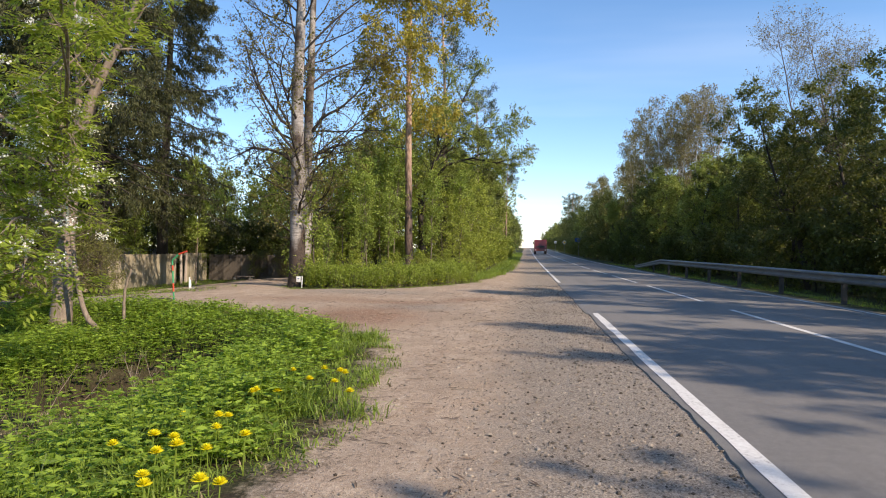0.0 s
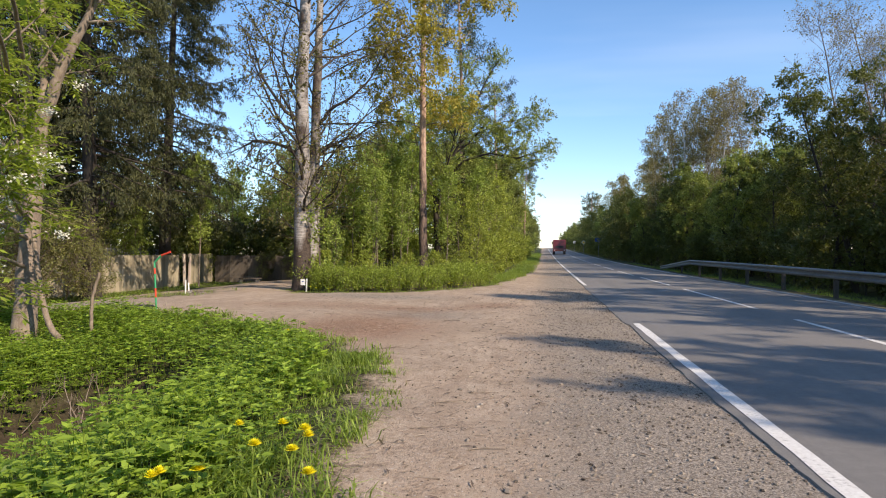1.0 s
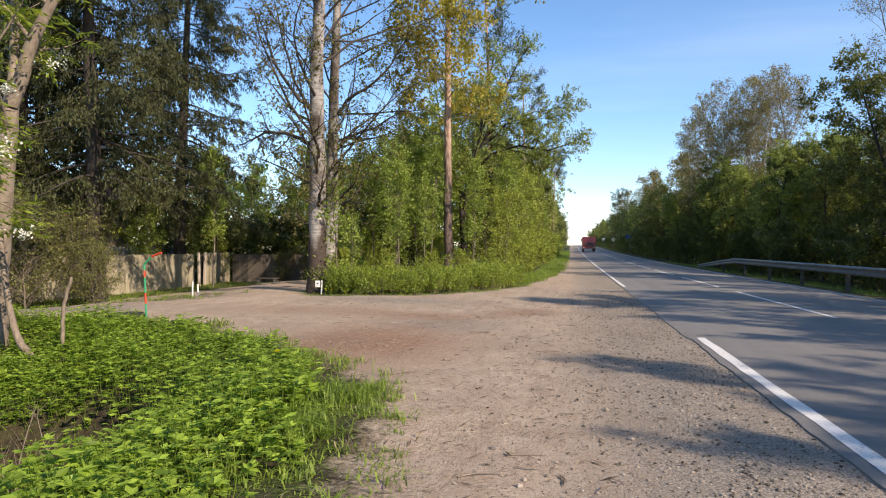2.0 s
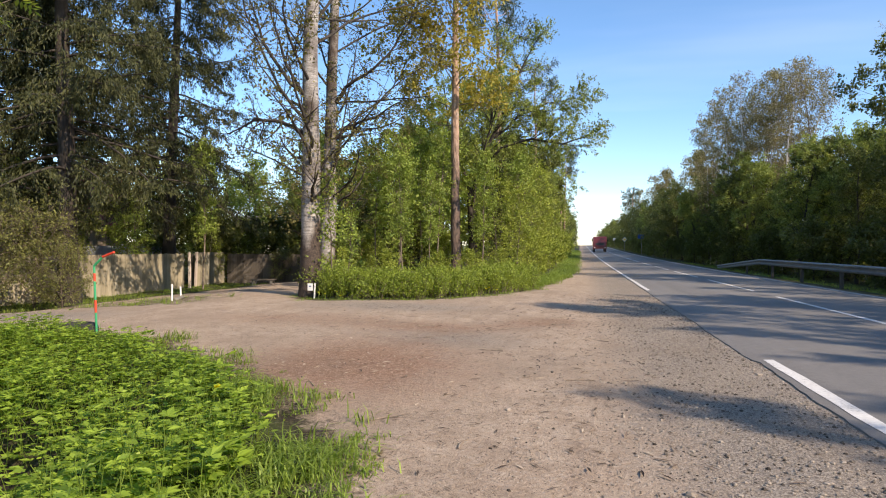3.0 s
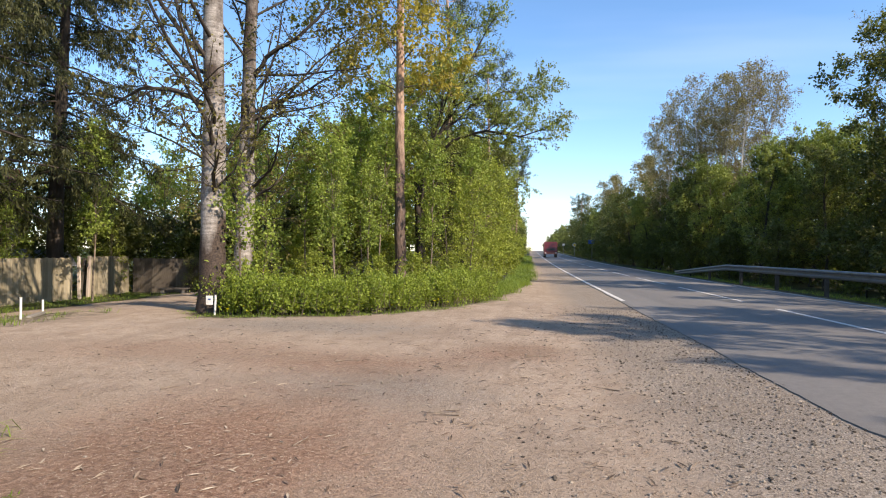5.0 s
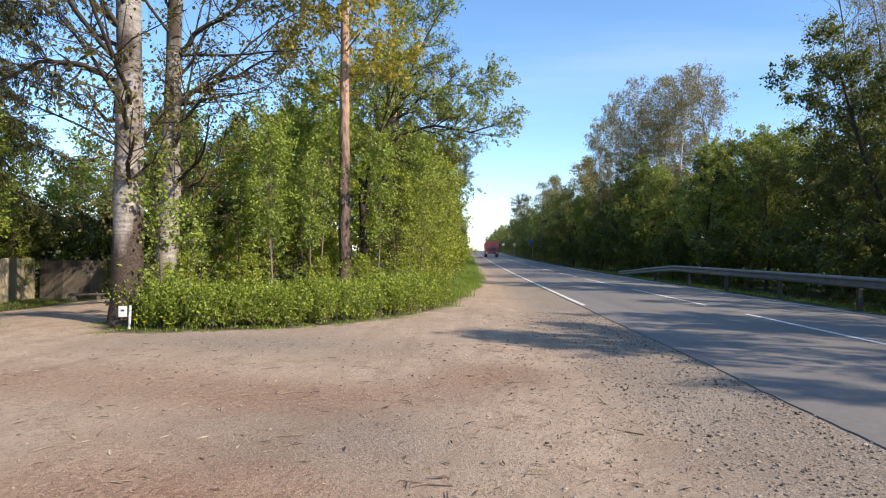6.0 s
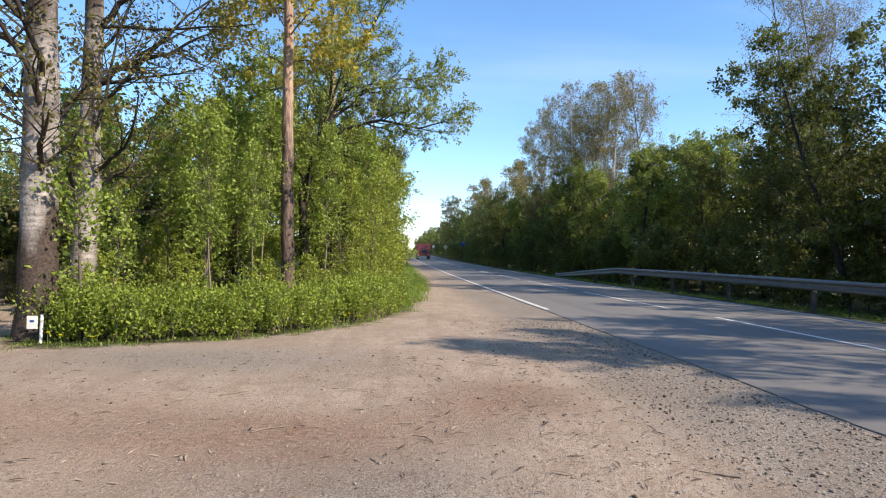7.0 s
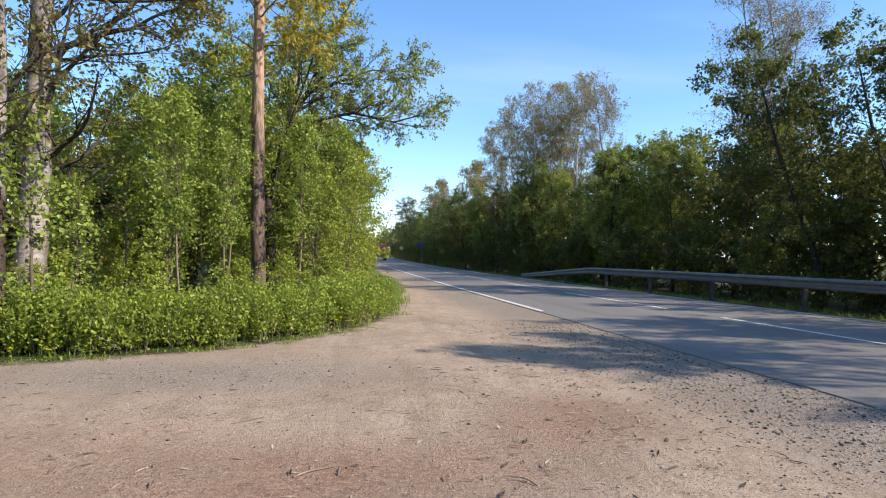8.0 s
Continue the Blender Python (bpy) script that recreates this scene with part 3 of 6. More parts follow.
def tree_kind(name, label, group, wood_leaves, bark, leaf, category="tree", limb=None):
    def build():
        trunk, wood, leaves = wood_leaves()
        count = sum(len(f) for f in trunk.f)
        for V, F in zip(wood.v, [f - o for f, o in zip(wood.f, np.cumsum([0] + [len(v) for v in wood.v]))]):
            trunk.add((V, F))
        me = trunk.mesh("trunk", bark, True)
        if limb:
            me.materials.append(limb)
            me.polygons.foreach_set("material_index", (np.arange(len(me.polygons)) >= count).astype(np.int32))
        pieces = [("trunk", me, "")]
        if leaves.n:
            pieces.append(("crown", leaves.mesh("crown", leaf), ""))
        return name, label, category, group, pieces
    return build


def at(x, y, z=0.0, turn=0.0, s=1.0, sz=None):
    return Matrix.LocRotScale((x, y, z), Euler((0, 0, radians(turn))), (s, s, s if sz is None else sz))


# ---------------- ground ----------------
WEED_EDGE = [(-1.6, -60), (-1.5, -6), (-1.35, 2), (-1.2, 4.4), (-1.26, 5.2), (-1.45, 6.6), (-1.75, 8.2), (-2.1, 9.4), (-2.8, 10.2), (-3.8, 11.2), (-4.9, 12.2), (-6.2, 13.0), (-8.6, 13.8), (-14, 13.7), (-60, 12.5)]
HEDGE_EDGE = [(-8.6, 34), (-8.5, 21.2), (-7.6, 19.95), (-6.3, 19.8), (-5.2, 20.5), (-3.9, 21.5), (-2.8, 22.9), (-2.1, 25.2), (-1.7, 28.5), (-1.1, 36), (-0.8, 60), (-0.8, 900)]


def edge_distance(x, y, edge, inside):
    """Distance to a polyline, positive on the side that inside() names."""
    d = np.full(np.shape(x), 1e9)
    for (ax, ay), (bx, by) in zip(edge[:-1], edge[1:]):
        vx, vy = bx - ax, by - ay
        t = np.clip(((x - ax) * vx + (y - ay) * vy) / (vx * vx + vy * vy), 0, 1)
        d = np.minimum(d, np.hypot(x - ax - t * vx, y - ay - t * vy))
    return np.where(inside, d, -d)


def in_polygon(x, y, pts):
    r = np.zeros(np.shape(x), dtype=bool)
    for (ax, ay), (bx, by) in zip(pts, pts[1:] + pts[:1]):
        c = (ay > y) != (by > y)
        r ^= c & (x < (bx - ax) * (y - ay) / (by - ay if by != ay else 1e-9) + ax)
    return r


def smooth01(a):
    a = np.clip(a, 0, 1)
    return a * a * (3 - 2 * a)


def weed_depth(x, y):
    """How far inside the roadside weeds, in metres (negative on the dirt)."""
    x, y = np.asarray(x, dtype=float), np.asarray(y, dtype=float)
    return edge_distance(x, y, WEED_EDGE, in_polygon(x, y, WEED_EDGE + [(-2000, 12.5), (-2000, -2000), (-1.6, -2000)]))


def hedge_depth(x, y):
    x, y = np.asarray(x, dtype=float), np.asarray(y, dtype=float)
    return edge_distance(x, y, HEDGE_EDGE, in_polygon(x, y, HEDGE_EDGE + [(-0.8, 4000), (-2000, 4000), (-2000, 34)]))


def rise(y):
    """The road climbs gently far ahead."""
    return 2.8 * smooth01((np.asarray(y, dtype=float) - 34) / 296)


def height(x, y):
    x, y = np.asarray(x, dtype=float), np.asarray(y, dtype=float)
    z = 0.012 * np.sin(x * 1.7 + 0.6 * y) + 0.010 * np.sin(y * 2.1 - x * 0.8) + 0.008 * np.sin(x * 4.3) * np.sin(y * 3.7)
    z = z * smooth01((1.35 - x) / 0.5)
    w = weed_depth(x, y)
    z = z - 0.50 * smooth01((w - 0.5) / 2.6)
    z = z - 1.3 * np.exp(-(((x + 5.3) / 0.95) ** 2 + ((y - 8.3) / 1.15) ** 2) ** 1.5)
    z = z + 0.75 * smooth01((-x - 6.2 - 0.1 * (y - 4)) / 4.0) * smooth01((8.5 - y) / 3.0)
    z = z - 0.33 * smooth01((-x - 9.5) / 6.0) * smooth01((y - 12) / 6)
    z = z - 0.05 * smooth01((x - 1.62) / 0.3)
    z = z - 0.35 * smooth01((x - 8.5) / 2.6)
    return z + rise(y)


def ground_masks(x, y):
    w = weed_depth(x, y)
    dirt_near = 0.5 - w * 0.9
    veg = hedge_depth(x, y)
    dirt = np.minimum(dirt_near, 0.5 - veg * 0.9)
    yard = np.where((x < -7.6) & (y > 15.5), 1 - smooth01((-x - 13.2) / 1.2) * smooth01((y - 17) / 1.0) - smooth01((y - 30) / 1.0), 1)
    verge = np.where((x < -9.6) & (y > 17.6) & (y < 20.5), np.minimum(1, np.abs(x + 11.4) * 0.12 + 0.42), 1)
    dirt = np.minimum(np.minimum(dirt, yard), verge)
    dirt = np.where(x > 7.95, 0.75 - (x - 7.95) * 0.9, dirt)
    gravel = smooth01((x + 0.9) / 1.6) * 0.9 + 0.35 * np.exp(-((x + 3.0) / 1.6) ** 2 - ((y - 15.0) / 1.4) ** 2) + 0.85 * np.exp(-((x + 4.8) / 2.4) ** 2 - ((y - 19.0) / 1.1) ** 2) + 0.6 * np.exp(-((x + 2.4) / 1.1) ** 2 - ((y - 14.3) / 0.8) ** 2) + 0.8 * smooth01((-x - 8) / 3) * np.exp(-((y - 15.4) / 1.5) ** 2)
    litter = 0.88 * np.exp(-((x + 3.2) / 1.7) ** 2 - ((y - 12.2) / 2.2) ** 2) + 0.5 * np.exp(-((x + 6) / 2.5) ** 2 - ((y - 16.2) / 1.2) ** 2) + 0.5 * np.exp(-((x + 2.9) / 1.5) ** 2 - ((y - 15.7) / 0.8) ** 2) + 0.6 * np.exp(-((x + 1.2) / 0.9) ** 2 - ((y - 16.8) / 0.9) ** 2)
    bare = 1.6 * np.exp(-(((x + 5.3) / 1.4) ** 2 + ((y - 8.3) / 1.7) ** 2)) + 0.6 * np.clip(1 - np.abs(w) / 0.7, 0, 1)
    straw = smooth01((-x - 3.4) / 1.0) * smooth01((8.4 - y) / 1.5) * np.clip(1 - 1.5 * bare, 0, 1)
    return [np.clip(a, 0, 1) for a in (dirt, gravel, litter, bare, straw)]


def build_ground():
    xs = np.concatenate([-np.geomspace(1500, 24, 26), np.arange(-22, -12, 0.5), np.arange(-12, 2.1, 0.14), np.arange(2.5, 14, 0.5), np.geomspace(14.5, 1500, 28)])
    ys = np.concatenate([-np.geomspace(600, 6, 22), np.arange(-5.5, 2, 0.5), np.arange(2, 21, 0.14), np.arange(21, 34, 0.4), np.geomspace(34.5, 3000, 40)])
    X, Y = np.meshgrid(xs, ys)
    Z = height(X, Y)
    nx, ny = len(xs), len(ys)
    i = (np.arange(ny - 1)[:, None] * nx + np.arange(nx - 1)[None]).ravel()
    F = np.stack([i, i + 1, i + nx + 1, i + nx], -1)
    me = mesh_np("ground", np.stack([X, Y, Z], -1).reshape(-1, 3), F, M_GROUND, True)
    for name, v in zip(("dirt", "gravel", "litter", "bare", "straw"), ground_masks(X, Y)):
        a = me.attributes.new(name, "FLOAT", "POINT")
        a.data.foreach_set("value", v.ravel().astype(np.float32))
    ob = new("ground", me)
    tagged(ob, "pale trodden dirt, gravel and dark leaf mould beside the road", "ground", kind="structure")
    return ob


build_ground()

# ---------------- road ----------------
ROAD_L, ROAD_C = 1.40, 4.57


def road_z(x, y=0.0):
    return 0.006 + 0.066 * (1 - ((x - ROAD_C) / 3.3) ** 2) + rise(y)


def build_road():
    rng = np.random.default_rng(5)
    ys = np.concatenate([np.arange(-80, 0, 4.0), np.arange(0, 40, 0.16), np.geomspace(40, 900, 60)])
    wob = np.convolve(rng.normal(0, 0.06, len(ys) + 8), np.ones(9) / 9, "valid") + rng.normal(0, 0.007, len(ys))
    cols = [0, 0.02, 0.5, 1.1, 1.8, 2.5, 3.17, 3.9, 4.6, 5.3, 5.9, 6.43, 6.45]
    V = []
    for k, c in enumerate(cols):
        x = ROAD_L + c + (0.7 * wob + 0.04 * (ys < 13.6) if k < 2 else 0) * np.ones_like(ys)
        z = road_z(x, ys) if 0 < k < len(cols) - 1 else rise(ys) - 0.05
        V.append(np.stack([x, ys, z * np.ones_like(ys)], -1))
    V = np.stack(V, 1)
    n, m = len(ys), len(cols)
    i = (np.arange(n - 1)[:, None] * m + np.arange(m - 1)[None]).ravel()
    F = np.stack([i, i + 1, i + m + 1, i + m], -1)
    me = mesh_np("road", V.reshape(-1, 3), F, M_ASPHALT, False)
    tagged(new("road", me), "worn grey two-lane asphalt road with a ragged edge", "road", kind="structure")


def road_line(name, x, width, y0, y1, step=0.5):
    rng = np.random.default_rng(int(abs(y0 * 7 + x * 100)))
    ys = np.concatenate([np.arange(y0, min(y1, 60), step), np.geomspace(max(60, y0 + 0.1), y1, 20)]) if y1 > 60 else np.linspace(y0, y1, max(3, int((y1 - y0) / step)))
    e = rng.normal(0, 0.006, (2, len(ys)))
    a = np.stack([x - width / 2 + e[0], ys, road_z(x - width / 2, ys) + 0.004], -1)
    b = np.stack([x + width / 2 + e[1], ys, road_z(x + width / 2, ys) + 0.004], -1)
    V = np.stack([a, b], 1).reshape(-1, 3)
    i = np.arange(len(ys) - 1) * 2
    ob = new(name, mesh_np(name, V, np.stack([i, i + 1, i + 3, i + 2], -1), M_LINE))
    return tagged(ob, "worn white painted line on the asphalt", "road marking", kind="structure")


build_road()
road_line("edge_line", 1.61, 0.125, -60, 13.6)
road_line("edge_line", 1.53, 0.12, 25.9, 700)
road_line("edge_line", 7.58, 0.12, -60, 700)
for k in range(-6, 34):
    tagged(road_line("centre_dash", ROAD_C, 0.11, 16.55 + 9.1 * k, 23.5 + 9.1 * k), group="dashed centre line")

# ---------------- trees beside the junction ----------------
def aspen_wood(seed, path, n1, boughs=()):
    def f():
        trunk, wood, leaves = broadleaf(seed, 20, 0.29, 0.17, 3.6, n1, 7, 6, 9, 0.092, trunk_path=path, up1=58, pull1=(0, 0, 0.35), twig=0.6, sides=16, width=0.7, limb=0.24, loose=0.06)
        rng = np.random.default_rng(seed + 50)
        for pts in boughs:
            p, r = stem_path(pts, 0.075, 0.018, seed, 16, 0.02)
            wood.add(tubes(p, r, 7))
            P, D, L, R, _ = spawn(rng, p, r, 16, 0.2, 1, 50, 18, lambda t: 1.1 * (1.2 - 0.5 * t), 0.45)
            p1, r1 = grow(rng, P, D, L, np.maximum(R, 0.008), 5, 0.2, (0, 0, 0.1), 0.3)
            wood.add(tubes(p1, r1, 4))
            P, D, L, R, _ = spawn(rng, p1, r1, 6, 0.2, 1, 50, 18, lambda t: 0.4 + 0 * t, 0.5)
            p2, r2 = grow(rng, P, D, L, np.maximum(R, 0.004), 3, 0.2, (0, 0, -0.1), 0.4)
            wood.add(tubes(p2, r2, 3))
            P, A = leaf_points(rng, p2, 3, 0.3, 0.08)
            leaves.add(kites(rng, P, A, 0.09 * np.ones(len(P)), 0.7))
        return trunk, wood, leaves
    return f


plant("aspen_a", at(-7.86, 21.05, -0.03),
      tree_kind("aspen_tree", "tall old aspen with scarred pale grey trunk and sparse young leaves", "old aspens by the junction",
                aspen_wood(11, [(0, 0, -0.1), (0.0, 0, 3), (-0.02, 0, 7), (0.05, 0.1, 11), (0.2, 0.1, 15), (0.1, 0.2, 20)], 38, [[(0.05, 0, 5.4), (-0.7, -0.1, 6.0), (-1.4, -0.2, 7.2), (-1.9, -0.2, 8.6)], [(0.0, 0, 4.4), (-0.9, 0, 4.9), (-1.8, 0.1, 5.0), (-2.6, 0.1, 4.6)]]), M_ASPEN, M_LEAF_ASPEN, limb=M_BARK_DARK))
plant("aspen_b", at(-8.95, 24.75, -0.03),
      tree_kind("aspen_tree", "leaning pale aspen with dark scars and dead side branches", "old aspens by the junction",
                aspen_wood(12, [(-0.08, 0, -0.1), (0.0, 0, 2), (0.05, 0, 5), (0.15, 0, 9), (0.3, 0.1, 14), (0.6, 0.2, 20)], 34, [[(0.1, 0, 6.1), (0.8, -0.2, 6.9), (1.6, -0.3, 7.1), (2.5, -0.3, 8.0), (3.0, -0.3, 9.0)], [(0.1, 0, 5.0), (0.8, 0, 5.5), (1.7, -0.1, 5.7), (2.7, -0.1, 6.3)]]), M_ASPEN_BROWN, M_LEAF_ASPEN, limb=M_BARK_DARK))


def golden_wood():
    return broadleaf(21, 19, 0.20, 0.34, 3.7, 44, 8, 6, 16, 0.15, trunk_path=[(0.05, 0, -0.1), (0, 0, 4), (-0.03, 0, 9), (0.05, 0, 14), (0, 0, 19)],
                     up1=66, pull1=(0, 0, 0.0), pull3=(0, 0, -0.6), twig=0.5, sides=14, leaf_from=6.6, twigs=False, loose=0.08, limb=0.2)


plant("golden", at(-5.45, 29.0, 0, 0, 1.04), tree_kind("golden_leaved_tree", "slender tree with reddish flaking trunk and golden new leaves", "", golden_wood, M_PINE, M_LEAF_GOLD, limb=M_BARK))


def elm_wood():
    """Leaning elm with three great limbs that reach over the verge."""
    rng = np.random.default_rng(31)
    trunk, wood, leaves = Heap(), Heap(), Heap()
    limbs = [([(0, 0, -0.1), (0.05, 0, 2.5), (0.0, 0, 4.6)], 0.20, 0.75),
             ([(0.0, 0, 4.4), (0.5, 0, 6.2), (1.6, 0, 8.6), (2.7, -0.2, 11.1), (3.7, 0, 13.2)], 0.13, 0.2),
             ([(0.5, 0, 5.9), (1.6, -0.5, 7.0), (3.2, -0.8, 7.3), (4.9, -1, 7.0), (6.2, -1, 7.4)], 0.10, 0.2),
             ([(0.0, 0, 4.4), (-0.7, 0.3, 6.2), (-1.6, 0.6, 8.6), (-1.9, 0.6, 11)], 0.11, 0.2),
             ([(0.05, 0, 3.9), (0.5, -1.2, 5.6), (1.4, -2.2, 7.8), (2.0, -2.6, 9.6)], 0.09, 0.2),
             ([(1.2, 0, 7.6), (2.6, 0.3, 8.8), (4.2, 0.2, 9.4), (5.6, 0.2, 9.8)], 0.07, 0.2),
             ([(0.1, 0, 5.0), (1.2, -0.3, 6.0), (2.4, -0.4, 5.7), (3.2, -0.5, 4.7)], 0.06, 0.2),
             ([(0.6, 0, 6.6), (0.9, 0.3, 9.0), (1.0, 0.4, 11.4), (1.6, 0.5, 13.4)], 0.08, 0.2)]
    for c, r, tip in limbs:
        c = np.array(c, dtype=float)
        k = np.linspace(0, len(c) - 1, 13)
        p = np.stack([np.interp(k, np.arange(len(c)), c[:, j]) for j in range(3)], -1)[None]
        p[:, 1:] += np.cumsum(rng.normal(0, 0.03, (1, 12, 3)), axis=1)
        rr = r * (1 - np.linspace(0, 1, 13) * (1 - tip))[None]
        trunk.add(tubes(p, rr, 8))
        if tip < 0.5:
            P, D, L, R, _ = spawn(rng, p, rr, 22, 0.25, 1, 40, 14, lambda t: 1.9 * (1.15 - 0.5 * t), 0.5)
            p1, r1 = grow(rng, P, D, L, np.maximum(R, 0.01), 5, 0.14, (0, 0, 0.3), 0.3)
            wood.add(tubes(p1, r1, 4))
            P, D, L, R, _ = spawn(rng, p1, r1, 9, 0.2, 1, 42, 15, lambda t: 0.75 * (1.2 - 0.5 * t), 0.6)
            p2, r2 = grow(rng, P, D, L, np.maximum(R, 0.005), 3, 0.18, (0, 0, -0.1), 0.4)
            wood.add(tubes(p2, r2, 3))
            P, A = leaf_points(rng, p2, 20, 0.1, 0.05)
            leaves.add(kites(rng, P, A + np.array([0, 0, 0.1]), 0.125 * rng.uniform(0.6, 1.3, len(P)), 0.5))
    return trunk, wood, leaves


plant("elm", at(-5.8, 34.8, 0, 0, 0.88), tree_kind("elm_tree", "leaning elm whose long limbs reach towards the road", "", elm_wood, M_BARK_DARK, M_LEAF_ELM))

# spruces by the fence
SPRUCE = tree_kind("spruce_tree", "dark old spruce with sagging boughs and hanging sprays", "spruces by the fence",
                   lambda: conifer(41, 19, 0.27, 0.20, 3.9, 24, 6, 0.6, 0.125, 0.6, 17, 58), M_BARK_DARK, M_NEEDLE)
plant("spruce", at(-14.6, 19.8, -0.3, 0, 1.0), SPRUCE)
plant("spruce", at(-17.0, 27.2, -0.35, 130, 1.02), SPRUCE)
plant("spruce", at(-20.5, 23.5, -0.35, 250, 0.95), SPRUCE)
plant("spruce", at(-17.9, 20.4, -0.35, 60, 0.93), SPRUCE)


# rowan with blossom, its thin second stem and a bare stake
def rowan_wood():
    rng = np.random.default_rng(51)
    wood, leaves = Heap(), Heap()
    limbs = [([(0, 0, -0.15), (0.03, 0, 0.9), (0.1, 0, 2.1), (0.22, 0, 3.4), (0.34, 0, 4.1)], 0.20, 0.62, 0),
             ([(0.32, 0, 4.0), (0.75, 0, 5.0), (1.3, 0.05, 6.1), (1.9, 0.1, 7.6)], 0.115, 0.3, 9),
             ([(0.3, 0, 3.9), (0.28, 0.1, 4.9), (0.1, 0.2, 6.2), (-0.1, 0.2, 8)], 0.085, 0.3, 9),
             ([(0.2, 0, 3.0), (-0.4, -0.5, 3.9), (-1.2, -1.0, 4.8), (-2.0, -1.2, 6)], 0.05, 0.3, 9),
             ([(0.1, 0, 2.2), (0.9, -1.3, 2.7), (2.1, -2.7, 3.0), (3.3, -4.1, 2.9)], 0.045, 0.3, 9),
             ([(0.15, 0, 2.7), (1.1, -1.3, 3.6), (2.4, -2.9, 4.2), (3.7, -4.6, 4.3)], 0.05, 0.3, 9),
             ([(0.05, 0, 1.4), (0.8, -1.4, 1.6), (1.8, -2.8, 1.6), (3.0, -4.2, 1.3)], 0.035, 0.3, 9),
             ([(0.1, 0, 1.9), (0.6, -1.2, 2.2), (1.3, -2.4, 2.3), (2.2, -3.7, 2.0)], 0.04, 0.3, 8),
             ([(0.1, 0, 2.1), (-0.8, 0.3, 2.6), (-1.9, 0.2, 2.9), (-3.2, 0, 3.0)], 0.05, 0.3, 9),
             ([(0.2, 0, 3.2), (0.8, -0.9, 3.7), (1.6, -1.9, 3.8), (2.6, -3.0, 3.6)], 0.04, 0.3, 9),
             ([(0.25, 0, 3.6), (1.0, -1.0, 4.6), (2.1, -2.4, 5.3), (3.4, -4.2, 5.7)], 0.05, 0.3, 9)]
    tips = []
    for c, r, tip, kids in limbs:
        c = np.array(c, dtype=float)
        k = np.linspace(0, len(c) - 1, 13)
        p = np.stack([np.interp(k, np.arange(len(c)), c[:, j]) for j in range(3)], -1)[None]
        p[:, 1:] += np.cumsum(rng.normal(0, 0.015, (1, 12, 3)), axis=1)
        rr = r * (1 - np.linspace(0, 1, 13) * (1 - tip))[None]
        if not kids:
            rr[:, :3] *= np.array([1.4, 1.15, 1.05])
        wood.add(tubes(p, rr, 12))
        if not kids:
            continue
        P, D, L, R, _ = spawn(rng, p, rr, kids, 0.25, 1, 50, 15, lambda t: 1.0 * (1.15 - 0.4 * t), 0.5)
        p1, r1 = grow(rng, P, D, L, np.maximum(R, 0.008), 5, 0.12, (0, 0, 0.05), 0.3)
        wood.add(tubes(p1, r1, 5))
        P, D, L, R, _ = spawn(rng, p1, r1, 5, 0.15, 1, 45, 15, lambda t: 0.42 * (1.2 - 0.4 * t), 0.6)
        p2, r2 = grow(rng, P, D, L, np.maximum(R, 0.004), 3, 0.15, (0, 0, -0.15), 0.4)
        wood.add(tubes(p2, r2, 3))
        tips.append(p2[:, -1])
        # feather leaves: paired leaflets along short stalks
        P, A = leaf_points(rng, p2, 4, 0.2, 0.05)
        A = unit(A * np.array([1, 1, 0.5]) + np.array([0, 0, -0.15]))
        side = unit(np.cross(A, np.array([0, 0, 1.0]) + rng.normal(0, 0.25, A.shape)))
        for j in range(4):
            for sgn in (-1, 1):
                leaves.add(kites(rng, P + A * (0.04 + 0.062 * j), side * sgn + A * 0.45 + np.array([0, 0, -0.2]), 0.125 * rng.uniform(0.8, 1.2, len(P)), 0.38, 2.0, 0.05))
        leaves.add(kites(rng, P + A * 0.27, A, 0.125 * np.ones(len(P)), 0.36, 2.0, 0.05))
    return wood, leaves, np.concatenate(tips)


def rowan_build():
    wood, leaves, tips = rowan_wood()
    rng = np.random.default_rng(52)
    pick = tips[(rng.random(len(tips)) < 0.2) & (tips[:, 2] < 5.2) & (tips[:, 2] > 1.5)]
    bl = Heap()
    for c in pick:
        P = c + rng.normal(0, 1, (64, 3)) * np.array([0.055, 0.055, 0.04]) * rng.uniform(0.9, 1.6) + np.array([0, 0, 0.03])
        bl.add(kites(rng, P, rng.normal(0, 1, (64, 3)) + np.array([0, 0, 0.8]), 0.04 * np.ones(64), 0.9, 1.0, 0.1))
    return ("rowan_tree", "rowan tree with feathery green leaves and white blossom clusters", "tree", "",
            [("trunk", wood.mesh("trunk", M_BARK_ROWAN, True), ""), ("crown", leaves.mesh("crown", M_LEAF_ROWAN), ""),
             ("blossom", bl.mesh("blossom", M_BLOSSOM), "white flower clusters")])


plant("rowan", at(-9.25, 11.75, -0.42), rowan_build)


